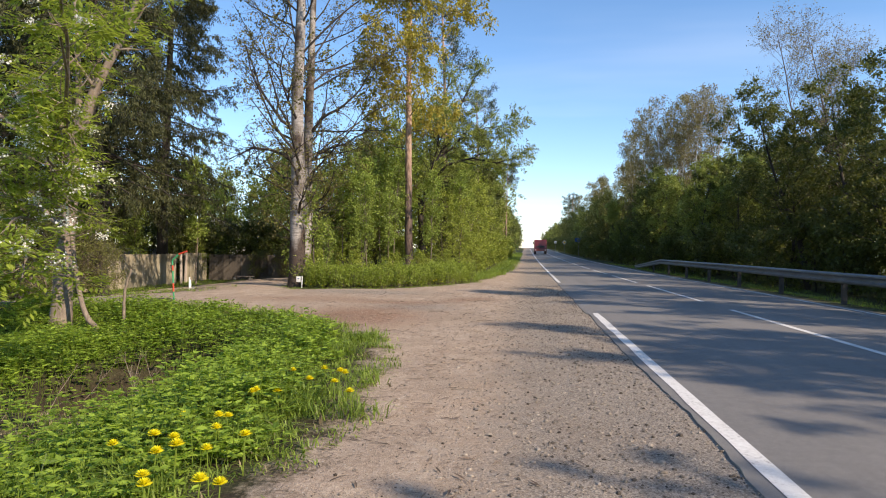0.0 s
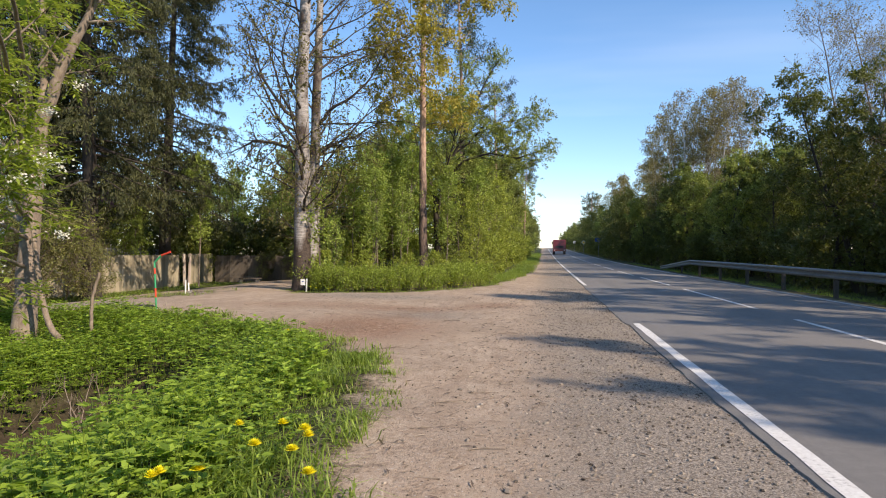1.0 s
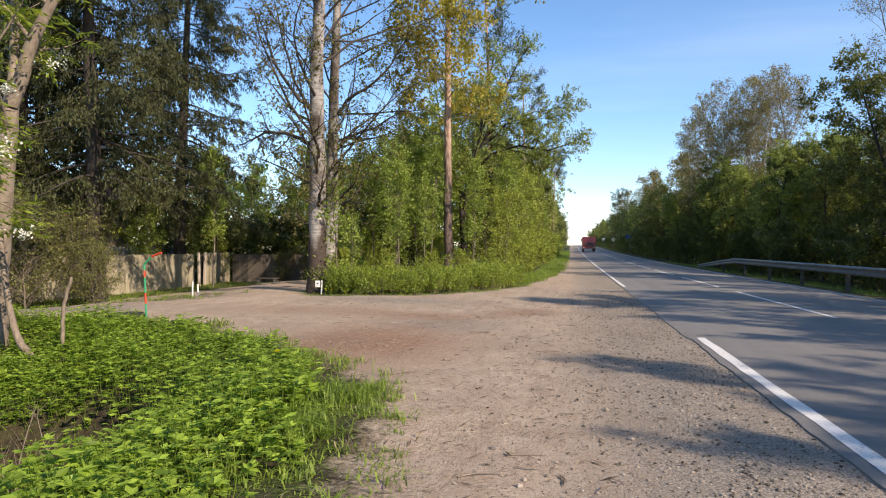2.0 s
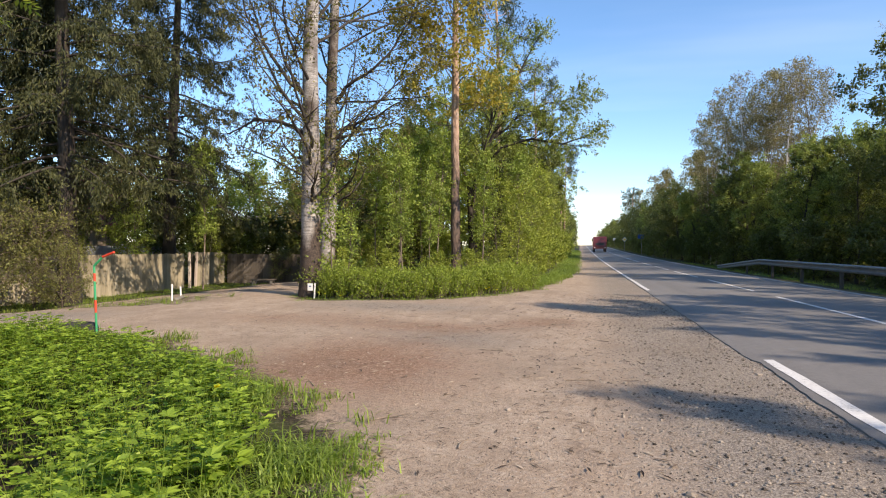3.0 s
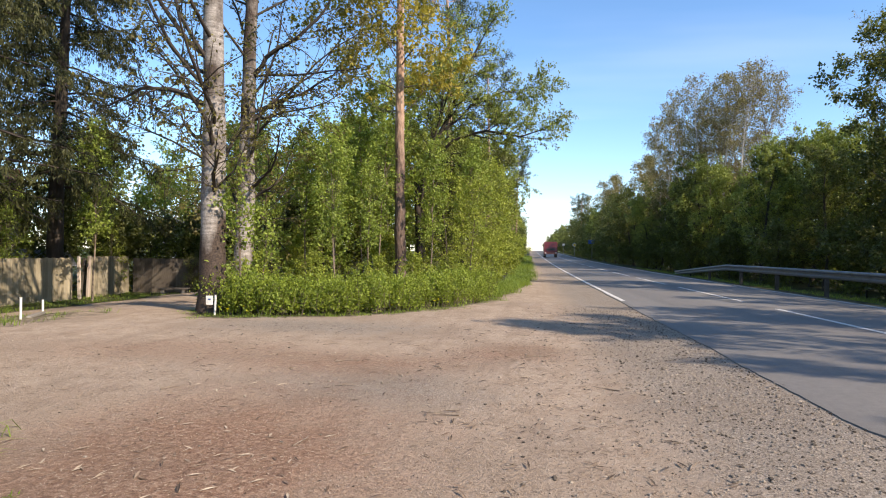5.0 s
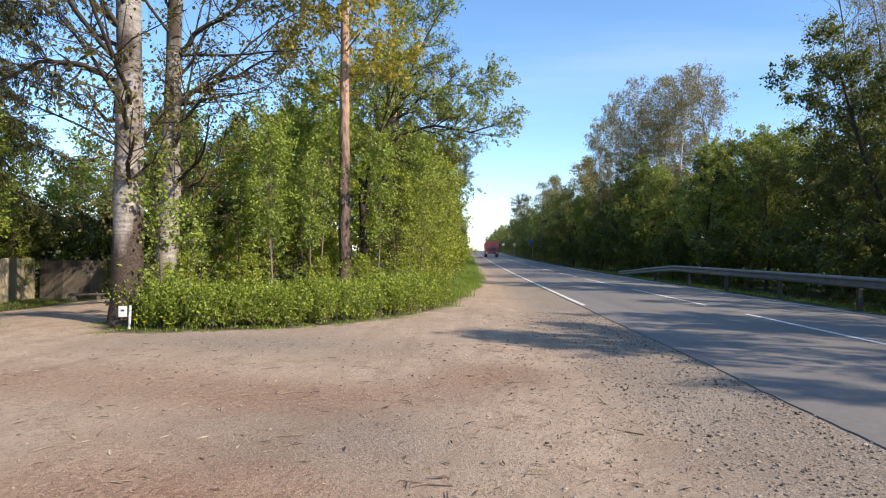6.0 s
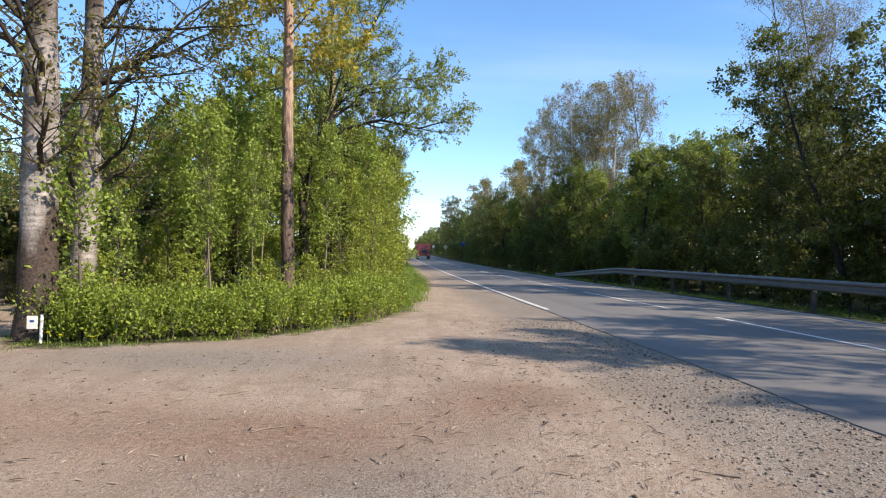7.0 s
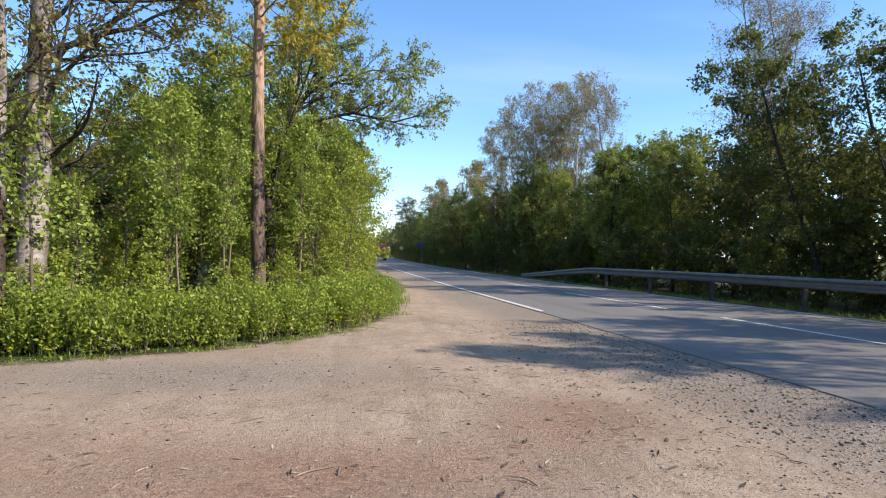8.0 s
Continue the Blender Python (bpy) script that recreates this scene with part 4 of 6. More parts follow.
def sapling_stem():
    h = Heap()
    h.add(tubes(*stem_path([(0, 0, 0), (-0.5, 0, 0.22), (-0.78, 0, 0.6), (-0.9, 0, 1.1), (-1.1, 0, 2.6), (-1.3, 0, 3.75), (-1.15, 0, 4.7), (-1.2, 0.1, 5.6)], 0.06, 0.02, 3), 9))
    h.add(tubes(*stem_path([(-1.02, 0, 2.05), (-0.75, 0, 2.12), (-0.55, 0.05, 2.05)], 0.014, 0.006, 4, 10), 5))
    lf = Heap()
    rng = np.random.default_rng(6)
    P = np.array([-1.2, 0, 5.0]) + rng.normal(0, 0.35, (260, 3))
    lf.add(kites(rng, P, rng.normal(0, 1, P.shape), 0.09 * np.ones(260), 0.45))
    return ("young_tree", "thin bent young tree stem leaning beside the rowan", "tree", "", [("trunk", h.mesh("trunk", M_BARK_ROWAN, True), ""), ("crown", lf.mesh("crown", M_LEAF_SPRING), "")])


plant("stem", at(-7.7, 11.4, -0.52), sapling_stem)
h = Heap().add(tubes(*stem_path([(0, 0, -0.15), (-0.06, 0, 0.5), (-0.05, 0, 0.95), (0.08, 0, 1.42)], 0.034, 0.022, 9), 8))
stake = new("broken_stem", h.mesh("broken_stem", M_BARK_ROWAN, True))
stake.location = (-7.5, 11.35, -0.5)
tagged(stake, "bare broken grey-brown stem standing in the weeds", "dead stem")


# ---------------- woods ----------------
rngw = random.Random(8)


def leafy(seed, H, r0, crown0, spread, n1, n2, n3, per, leaf, **kw):
    return lambda: broadleaf(seed, H, r0, crown0, spread, n1, n2, n3, per, leaf, twigs=False, sides=7, **kw)


KINDS = {
    "oak_a": tree_kind("broadleaf_tree", "dense green broad-leaved tree at the wood's edge", "roadside wood", leafy(61, 11.5, 0.16, 0.05, 2.9, 40, 6, 5, 15, 0.165, up1=58, pull1=(0, 0, 0.2), loose=0.07), M_BARK_DARK, M_LEAF_SHADED),
    "oak_b": tree_kind("broadleaf_tree", "dense dark green broad-leaved tree at the wood's edge", "roadside wood", leafy(62, 12.0, 0.18, 0.06, 3.1, 42, 6, 5, 15, 0.17, up1=62, pull1=(0, 0, 0.15), loose=0.08), M_BARK_DARK, M_LEAF_SHADED),
    "maple": tree_kind("broadleaf_tree", "rounded fresh green tree at the wood's edge", "roadside wood", leafy(63, 10, 0.15, 0.10, 3.0, 40, 7, 5, 10, 0.18, up1=50, pull1=(0, 0, 0.35), loose=0.06), M_BARK_DARK, M_LEAF_ELM),
    "tall": tree_kind("aspen_tree", "tall thin aspen with sparse olive young leaves", "tall aspens in the wood", lambda: broadleaf(64, 19, 0.15, 0.2, 3.0, 44, 7, 5, 4, 0.17, sides=7, up1=38, pull1=(0, 0, 0.5), twig=0.6, loose=0.08, limb=0.25), M_BARK_BIRCH, M_LEAF_OLIVE, limb=M_BARK),
    "bare": tree_kind("aspen_tree", "tall nearly bare tree with fine grey twigs", "tall aspens in the wood", lambda: broadleaf(65, 17, 0.13, 0.3, 3.1, 40, 8, 6, 2, 0.12, up1=40, pull1=(0, 0, 0.5), twig=0.7, sides=6), M_BARK, M_LEAF_OLIVE),
    "young": tree_kind("young_tree", "slender young tree with fresh green leaves", "young trees behind the hedge", leafy(66, 6.8, 0.05, 0.07, 1.6, 32, 5, 4, 6, 0.16, up1=50, pull1=(0, 0, 0.25), twig=0.45, loose=0.06), M_BARK, M_LEAF_FRESH),
    "young_b": tree_kind("young_tree", "young tree with yellow-green spring leaves", "young trees behind the hedge", leafy(67, 7.8, 0.06, 0.06, 2.0, 34, 6, 4, 6, 0.165, up1=55, pull1=(0, 0, 0.2), twig=0.5, loose=0.07), M_BARK, M_LEAF_SPRING),
    "bush": tree_kind("bush", "leafy green bush under the trees", "bushes", leafy(68, 2.4, 0.03, 0.04, 1.3, 26, 5, 4, 7, 0.14, up1=45, pull1=(0, 0, 0.2), twig=0.3, loose=0.045), M_BARK, M_LEAF_SPRING, "bush"),
    "bush_d": tree_kind("bush", "dense darker green bush under the trees", "bushes", leafy(69, 3.2, 0.035, 0.03, 1.7, 20, 4, 4, 7, 0.22, up1=50, pull1=(0, 0, 0.2), twig=0.35, loose=0.12), M_BARK_DARK, M_LEAF_SHADED, "bush"),
    "far": tree_kind("broadleaf_tree", "distant green tree in the roadside wood", "far wood", leafy(70, 12.5, 0.16, 0.04, 3.4, 26, 4, 4, 9, 0.36, up1=55, pull1=(0, 0, 0.25), twig=0.6, loose=0.25), M_BARK_DARK, M_LEAF_SHADED),
    "far_b": tree_kind("broadleaf_tree", "distant light green tree in the roadside wood", "far wood", leafy(71, 11.5, 0.14, 0.04, 3.0, 26, 4, 4, 9, 0.34, up1=50, pull1=(0, 0, 0.25), twig=0.6, loose=0.25), M_BARK_DARK, M_LEAF_ELM),
    "far_olive": tree_kind("aspen_tree", "distant tall olive-brown aspen", "far wood", leafy(72, 17, 0.14, 0.15, 2.6, 26, 4, 4, 7, 0.32, up1=40, pull1=(0, 0, 0.4), twig=0.6, loose=0.25), M_BARK, M_LEAF_OLIVE),
    "spruce_y": tree_kind("young_spruce", "young dark green spruce", "young spruces", lambda: conifer(73, 6, 0.07, 0.04, 1.5, 16, 4, 0.2, 0.2, 0.1, 7, 8), M_BARK_DARK, M_NEEDLE),
}


def pine_wood(seed, H):
    def f():
        rng = np.random.default_rng(seed)
        trunk, wood, leaves = Heap(), Heap(), Heap()
        tp, tr = grow(rng, np.zeros((1, 3)), np.array([[0, 0, 1.0]]), np.array([H]), np.array([0.2]), 12, 0.015, (0, 0, 0.2), 0.15)
        trunk.add(tubes(tp, tr, 10))
        P, D, L, R, _ = spawn(rng, tp, tr, 24, 0.66, 1.0, 75, 14, lambda t: 3.0 * (1.25 - 0.7 * t), 0.35, True, 0.4)
        p1, r1 = grow(rng, P, D, L, np.maximum(R, 0.02), 6, 0.14, (0, 0, 0.25), 0.3)
        wood.add(tubes(p1, r1, 5))
        P, D, L, R, _ = spawn(rng, p1, r1, 7, 0.4, 1.0, 50, 15, lambda t: 0.7 + 0 * t, 0.5)
        p2, r2 = grow(rng, P, D, L, np.maximum(R, 0.008), 3, 0.15, (0, 0, 0.3), 0.4)
        wood.add(tubes(p2, r2, 3))
        P, A = leaf_points(rng, p2, 34, 0.35, 0.12)
        leaves.add(kites(rng, P, A + np.array([0, 0, 0.2]), 0.24 * rng.uniform(0.7, 1.2, len(P)), 0.2, 0.2, 0.05))
        return trunk, wood, leaves
    return f


KINDS["bush_o"] = tree_kind("bush", "twiggy olive-green bush before the board fence", "bushes",
                            lambda: broadleaf(76, 2.3, 0.03, 0.03, 1.5, 26, 6, 5, 7, 0.075, up1=48, pull1=(0, 0, 0.15), twig=0.35, sides=5, loose=0.05), M_BARK, M_LEAF_BUSH, "bush")
KINDS["pole"] = tree_kind("young_tree", "thin pale-stemmed young birch with a light crown", "young trees behind the hedge",
                          leafy(75, 7.5, 0.045, 0.34, 1.2, 30, 5, 4, 6, 0.14, up1=45, pull1=(0, 0, 0.3), twig=0.35, loose=0.05), M_BARK_ROWAN, M_LEAF_FRESH, limb=M_BARK)
KINDS["pine"] = tree_kind("pine_tree", "tall pine with a clumped blue-green crown", "pines", pine_wood(74, 17), M_PINE, M_NEEDLE_PINE)


SIZE = {"young_b": 0.74, "bush": 0.7, "pole": 0.8, "far": 0.85, "far_b": 0.85, "bush_d": 0.85}
TOPS = {"oak_a": 12.4, "oak_b": 14.0, "maple": 12.0}


def wood(key, x, y, s=1.0, sz=None, turn=None):
    s *= SIZE.get(key, 1.0)
    if key == "tall":
        x, s = x - 0.9, s * 0.87
    if x > 10:
        x -= min(max(0.4 + 0.022 * y, 0.4), 1.7)
    z = float(height(x, y)) - 0.05
    return plant(key, at(x, y, z, rngw.uniform(0, 360) if turn is None else turn, s, sz), KINDS[key])


# right-hand wood, edge row and the rows behind
y = -34.0
while y < 92:
    x = 14.6 + rngw.uniform(-0.7, 0.9)
    key = rngw.choice(["oak_a", "oak_b", "oak_b", "oak_a", "maple"])
    # trees below y 24 stay unseen; tops set for the shadows they cast
    if y < 2.5:
        top = rngw.choice([11.0, 11.6, 12.4, 12.0]) - (1.0 if y < 0.2 else 0.0)
    elif y < 24:
        top = rngw.choice([7.8, 8.8, 10.2, 10.8, 9.6])
    elif y < 30.5:
        top = rngw.uniform(10.0, 10.8)
    elif y < 43:
        key, top = rngw.choice(["oak_a", "maple"]), rngw.uniform(7.2, 8.0)
    elif y < 49:
        key, top = "maple", 9.6
    else:
        key, top = rngw.choice(["oak_a", "maple"]), rngw.uniform(8.4, 10.0)
    s = top / TOPS[key]
    # unseen trees behind the start of the path, only there to cast shadows
    if y < -5:
        key, s = "far", top / 11.4
    wood(key, x, y, s)
    if y > 5:
        wood("bush_d", x - rngw.uniform(0.6, 1.4), y + 1.7, rngw.uniform(0.75, 1.1))
        wood("bush_d", x + rngw.uniform(1.6, 2.6), y + 0.7, rngw.uniform(0.9, 1.3))
    y += rngw.uniform(2.7, 3.7)
y = -28.0
while y < 95:
    wood("far", 19.8 + rngw.uniform(-1.0, 1.5), y, rngw.uniform(0.78, 0.92))
    y += rngw.uniform(4.8, 6.2)
for x, y, key, s in ((17.2, 62, "tall", 0.95), (17.9, 66, "tall", 1.0), (16.4, 69.5, "tall", 0.98), (18.6, 72, "tall", 1.02), (15.4, 74.5, "tall", 0.92),
                     (17.5, 81, "tall", 0.95), (18.5, 57, "bare", 0.86), (16.8, 37.7, "bare", 0.83), (18.0, 36.4, "bare", 0.80), (17.7, 39.4, "bare", 0.76), (19.0, 38.4, "bare", 0.84),
                     (17.9, 59.5, "tall", 0.96), (18.9, 63.5, "tall", 1.03), (16.3, 64.5, "tall", 0.97), (18.4, 68.5, "tall", 1.04), (19.6, 66.5, "tall", 1.0), (17.0, 72.5, "tall", 0.96), (15.9, 77, "tall", 0.9), (19.8, 60.5, "tall", 0.93),
                     (15.6, 47.2, "maple", 0.84), (17.0, 48.6, "maple", 0.84), (16.6, 69, "tall", 0.84)):
    wood(key, x, y, s)
y = 96.0
while y < 420:
    wood(rngw.choice(["far", "far", "far", "far_b"]), 13.8 + rngw.uniform(-0.8, 1.2), y, rngw.uniform(0.72, 0.95))
    wood("bush_d", 12.9 + rngw.uniform(-0.4, 0.4), y + 2.5, rngw.uniform(1.2, 1.6))
    if y < 200:
        wood(rngw.choice(["far_olive", "far"]), 18.5 + rngw.uniform(-1, 2), y + 2, rngw.uniform(0.9, 1.05))
    y += rngw.uniform(3.6, 5.0) * (1 if y < 160 else 1.8)
for k in range(16):
    wood("bush_d", 16.8 + rngw.uniform(-0.6, 0.6), 62 + k * 4.6, rngw.uniform(1.7, 2.2))
for x, y in ((14.5, 175), (15.5, 181), (14.8, 189)):
    wood("pine", x, y, 0.95)

for k in range(15):
    wood("bush_d", 22.5 + rngw.uniform(-0.8, 0.8), 12 + k * 3.6, rngw.uniform(2.0, 2.5))

# left-hand wood behind the hedge and along the road
for x, y, key, s in ((-3.0, 29.2, "young_b", 0.62), (-7.6, 28.6, "young", 0.8), (-4.0, 31.0, "young_b", 0.72), (-2.9, 33.0, "young_b", 0.78),
                     (-8.6, 31.5, "young_b", 0.95), (-6.4, 31.6, "young", 0.92), (-6.0, 35.2, "young_b", 1.05), (-7.4, 35.6, "maple", 0.78), (-5.0, 37.0, "spruce_y", 0.95), (-3.1, 37.0, "young_b", 0.95),
                     (-10.4, 34.0, "young_b", 1.05), (-9.4, 38.5, "maple", 0.75), (-3.2, 41.5, "young_b", 1.2), (-6.8, 42.0, "maple", 1.12), (-12.6, 33.6, "young", 1.0), (-11.3, 29.2, "young", 0.85),
                     (-12.4, 38.0, "young_b", 1.1), (-15.0, 36.0, "young_b", 1.0), (-17.6, 34.6, "young", 0.9), (-18.4, 40.0, "maple", 0.8), (-14.0, 44.0, "maple", 0.9), (-22.0, 40.0, "young_b", 1.0),
                     (-24.0, 46.0, "far_b", 0.7), (-17.0, 48.0, "far_b", 0.75), (-27.5, 40.0, "far_b", 0.7), (-11.0, 46.0, "far_b", 0.85), (-21.0, 54.0, "far", 0.75), (-30.0, 48.0, "far", 0.8), (-13.5, 55.0, "far", 0.85)):
    wood(key, x, y, s)
for x, y, s in ((-6.7, 24.4, 0.6), (-5.3, 25.6, 0.55), (-4.4, 26.8, 0.6), (-3.4, 28.2, 0.62), (-2.9, 31.0, 0.85), (-8.0, 23.6, 0.6), (-8.9, 28.0, 0.8), (-2.6, 34.6, 1.0), (-2.6, 38.6, 1.1), (-2.4, 43.0, 1.2), (-6.2, 30.0, 0.9), (-9.6, 30.4, 1.0)):
    wood("bush", x, y, s)
y = 45.0
while y < 330:
    far = y > 70
    wood(rngw.choice(["far", "far_b", "far_b"]) if far else rngw.choice(["maple", "oak_a", "maple"]), -4.6 + rngw.uniform(-0.9, 0.6), y, rngw.uniform(0.8, 1.05))
    if y < 90:
        wood(rngw.choice(["far", "far_b"]), -10 + rngw.uniform(-1.5, 1.5), y + 2, rngw.uniform(0.85, 1.1))
    if y < 90:
        wood("bush", -2.3 + rngw.uniform(-0.4, 0.2), y + 1, rngw.uniform(0.9, 1.3))
    y += rngw.uniform(4.5, 6) * (1 if y < 110 else 1.7)
for k in range(13):
    wood(rngw.choice(["far", "far_b"]), -16 - k * 4.3, 66 + rngw.uniform(-4, 4) - k * 1.2, rngw.uniform(0.75, 1.0))
for k in range(9):
    wood(rngw.choice(["far", "far_b"]), -38 + rngw.uniform(-3, 3), 6 + k * 5.0, rngw.uniform(0.75, 1.0))
wood("pine", -5.7, 44.0, 1.2)
wood("pine", -3.6, 47.0, 0.8)
wood("pine", -2.6, 83.0, 0.8)
wood("pine", -3.3, 92.0, 0.85)

for x, y, s in ((-6.3, 24.7, 0.7), (-6.9, 26.4, 0.8), (-5.7, 25.9, 0.62), (-4.3, 28.6, 0.8), (-6.2, 28.9, 0.9), (-8.2, 27.4, 0.85), (-7.2, 30.6, 1.0), (-3.0, 31.6, 0.85)):
    wood("pole", x, y, s)
for k in range(9):
    wood("bush_d", -18.2 + k * 1.25, 32.2 + rngw.uniform(-0.3, 0.8), rngw.uniform(0.8, 1.1))
for k in range(8):
    wood(rngw.choice(["far_b", "far"]), -34 + k * 3.3, 41 + rngw.uniform(-2, 2), rngw.uniform(0.45, 0.6))

# growth by the fence and behind the rowan
for x, y, key, s in ((-14.4, 25.7, "pole", 0.9), (-19.0, 24.2, "bush_d", 1.0), (-18.4, 28.6, "bush_d", 1.0), (-21.2, 31.0, "bush_d", 1.3), (-14.3, 18.4, "bush_o", 0.95), (-13.4, 18.4, "bush_o", 0.6), (-15.4, 17.4, "bush_o", 1.1), (-13.9, 16.7, "bush_o", 0.8), (-16.8, 29.6, "young_b", 0.5), (-17.6, 23.0, "young_b", 0.55), (-17.2, 25.6, "young", 0.5), (-18.8, 27.0, "young_b", 0.7), (-13.6, 30.5, "bush_o", 0.5), (-12.2, 30.5, "bush_o", 0.55), (-11.0, 30.6, "bush_o", 0.5), (-10.0, 30.7, "bush_o", 0.55), (-22.4, 25.2, "bush_d", 1.4), (-16.6, 16.6, "bush_d", 0.8), (-15.6, 15.6, "bush_o", 0.9),
                     (-18.5, 20.0, "young_b", 0.85), (-19.5, 16.5, "young_b", 0.9), (-22.5, 17.0, "maple", 0.9), (-17.5, 30.5, "bush_d", 1.0), (-19.0, 32.0, "young", 0.95), (-23.0, 13.0, "maple", 0.9),
                     (-19.0, 11.0, "bush_d", 1.0), (-13.4, 9.5, "bush", 0.8), (-12.0, 6.2, "bush", 0.7), (-15.0, 7.0, "young_b", 0.75), (-26.0, 22.0, "far_b", 0.8), (-17.0, 3.0, "maple", 0.8), (-28.5, 16.0, "far", 0.8)):
    wood(key, x, y, s)


# ---------------- guard rail ----------------
def build_guard_rail():
    root = new("guard_rail")
    tagged(root, "weathered grey steel guard rail on dark posts along the road", "guard rail")
    prof = [(0.0, 0.145), (-0.03, 0.14), (-0.075, 0.108), (-0.08, 0.07), (-0.02, 0.028), (-0.015, 0.0), (-0.02, -0.028), (-0.08, -0.07), (-0.075, -0.108), (-0.03, -0.14), (0.0, -0.145)]
    prof = prof + [(x + 0.012, z) for x, z in reversed(prof)]
    line = [(8.45, -45.0, 0.65), (8.45, 0, 0.65), (8.45, 18, 0.655), (8.45, 28, 0.69), (8.44, 34, 0.70), (8.44, 39.6, 0.70), (8.8, 44.5, 0.48), (9.2, 49.5, 0.24), (9.5, 54.5, 0.0)]
    V = np.array([[(x + px, y, z + pz) for px, pz in prof] for x, y, z in line]).reshape(-1, 3)
    k = len(prof)
    i, j = np.meshgrid(np.arange(len(line) - 1), np.arange(k), indexing="ij")
    F = np.stack([i * k + j, i * k + (j + 1) % k, (i + 1) * k + (j + 1) % k, (i + 1) * k + j], -1).reshape(-1, 4)
    part("beam", mesh_np("beam", V, F, M_GALV), None, root)
    bm = boxed(0, 0, 0.17, 0.12, 0.10, 1.04, 0.012)
    post = bpy.data.meshes.new("post")
    bm.to_mesh(post)
    bm.free()
    post.materials.append(M_POST)
    y = -42.0
    while y < 41:
        part("post", post, None, root, m=pose(8.57, y, 0))
        y += 4.0
    part("post", post, None, root, m=pose(8.95, 44.2, -0.25))


build_guard_rail()


# ---------------- fence ----------------
def fence_run(label, a, b, z, h, mat, board=0.16, gap=0.002, seed=1, rail=True):
    rng = random.Random(seed)
    root = new("board_fence")
    tagged(root, label, "fence", "board fence round the garden")
    a, b = Vector((*a, z)), Vector((*b, z))
    n = int((b - a).length / board)
    d = (b - a).normalized()
    turn = math.degrees(math.atan2(d.y, d.x))
    protos = []
    for k in range(4):
        bm = bmesh.new()
        vs = box(bm, 0, 0, h / 2, board - gap, 0.022, h)
        for v in vs:
            if v.co.z > h * 0.9:
                v.co.z += rng.uniform(-0.015, 0.012)
        me = bpy.data.meshes.new("board")
        bm.to_mesh(me)
        bm.free()
        me.materials.append(mat)
        protos.append(me)
    for i in range(n):
        p = a + d * (i + 0.5) * board
        part("board", protos[rng.randrange(4)], None, root, m=pose(p.x, p.y, p.z + rng.uniform(-0.012, 0.01), rng.uniform(-0.4, 0.4), 0, turn + rng.uniform(-0.5, 0.5)))
    for hz in (0.3, h - 0.3):
        mid = (a + b) / 2
        part("rail", boxed(0, 0.045, hz, (b - a).length, 0.06, 0.09), mat, root, m=pose(mid.x, mid.y, mid.z, 0, 0, turn))
    m = max(2, int((b - a).length / 2.6) + 1)
    for i in range(m):
        p = a + (b - a) * i / (m - 1)
        part("fence_post", boxed(0, 0.1, h / 2 - 0.1, 0.1, 0.1, h + 0.1, 0.01), M_FENCE_DARK, root, m=pose(p.x, p.y, p.z, 0, 0, turn))
    return root


fence_run("weathered pale board fence in sunlight beside the yard", (-16.3, 16.5), (-16.0, 26.8), -0.36, 1.42, M_FENCE, seed=2)
fence_run("short pale fence leaf at the yard gate", (-16.1, 27.6), (-16.5, 30.4), -0.36, 1.45, M_FENCE, seed=3)
# the dark board colour holds the shade that lies on this run
fence_run("old board fence with shade in its dark colour, overgrown with dry twigs", (-16.5, 30.6), (-8.8, 31.0), -0.38, 1.40, M_FENCE_DARK, seed=4)

# slim pale posts where the yard gate hung
for x, y, lean in ((-15.86, 26.95, 2), (-15.92, 27.4, -3)):
    gp = boxed(0, 0, 0.75, 0.085, 0.085, 1.5, 0.012)
    me = bpy.data.meshes.new("gate_post")
    gp.to_mesh(me)
    gp.free()
    me.materials.append(M_GATE_POST)
    ob = new("gate_post", me)
    ob.matrix_basis = pose(x, y, -0.38, lean, 0, 4)
    tagged(ob, "slim pale wooden gate post between the fence boards", "post", "posts of the yard gate")


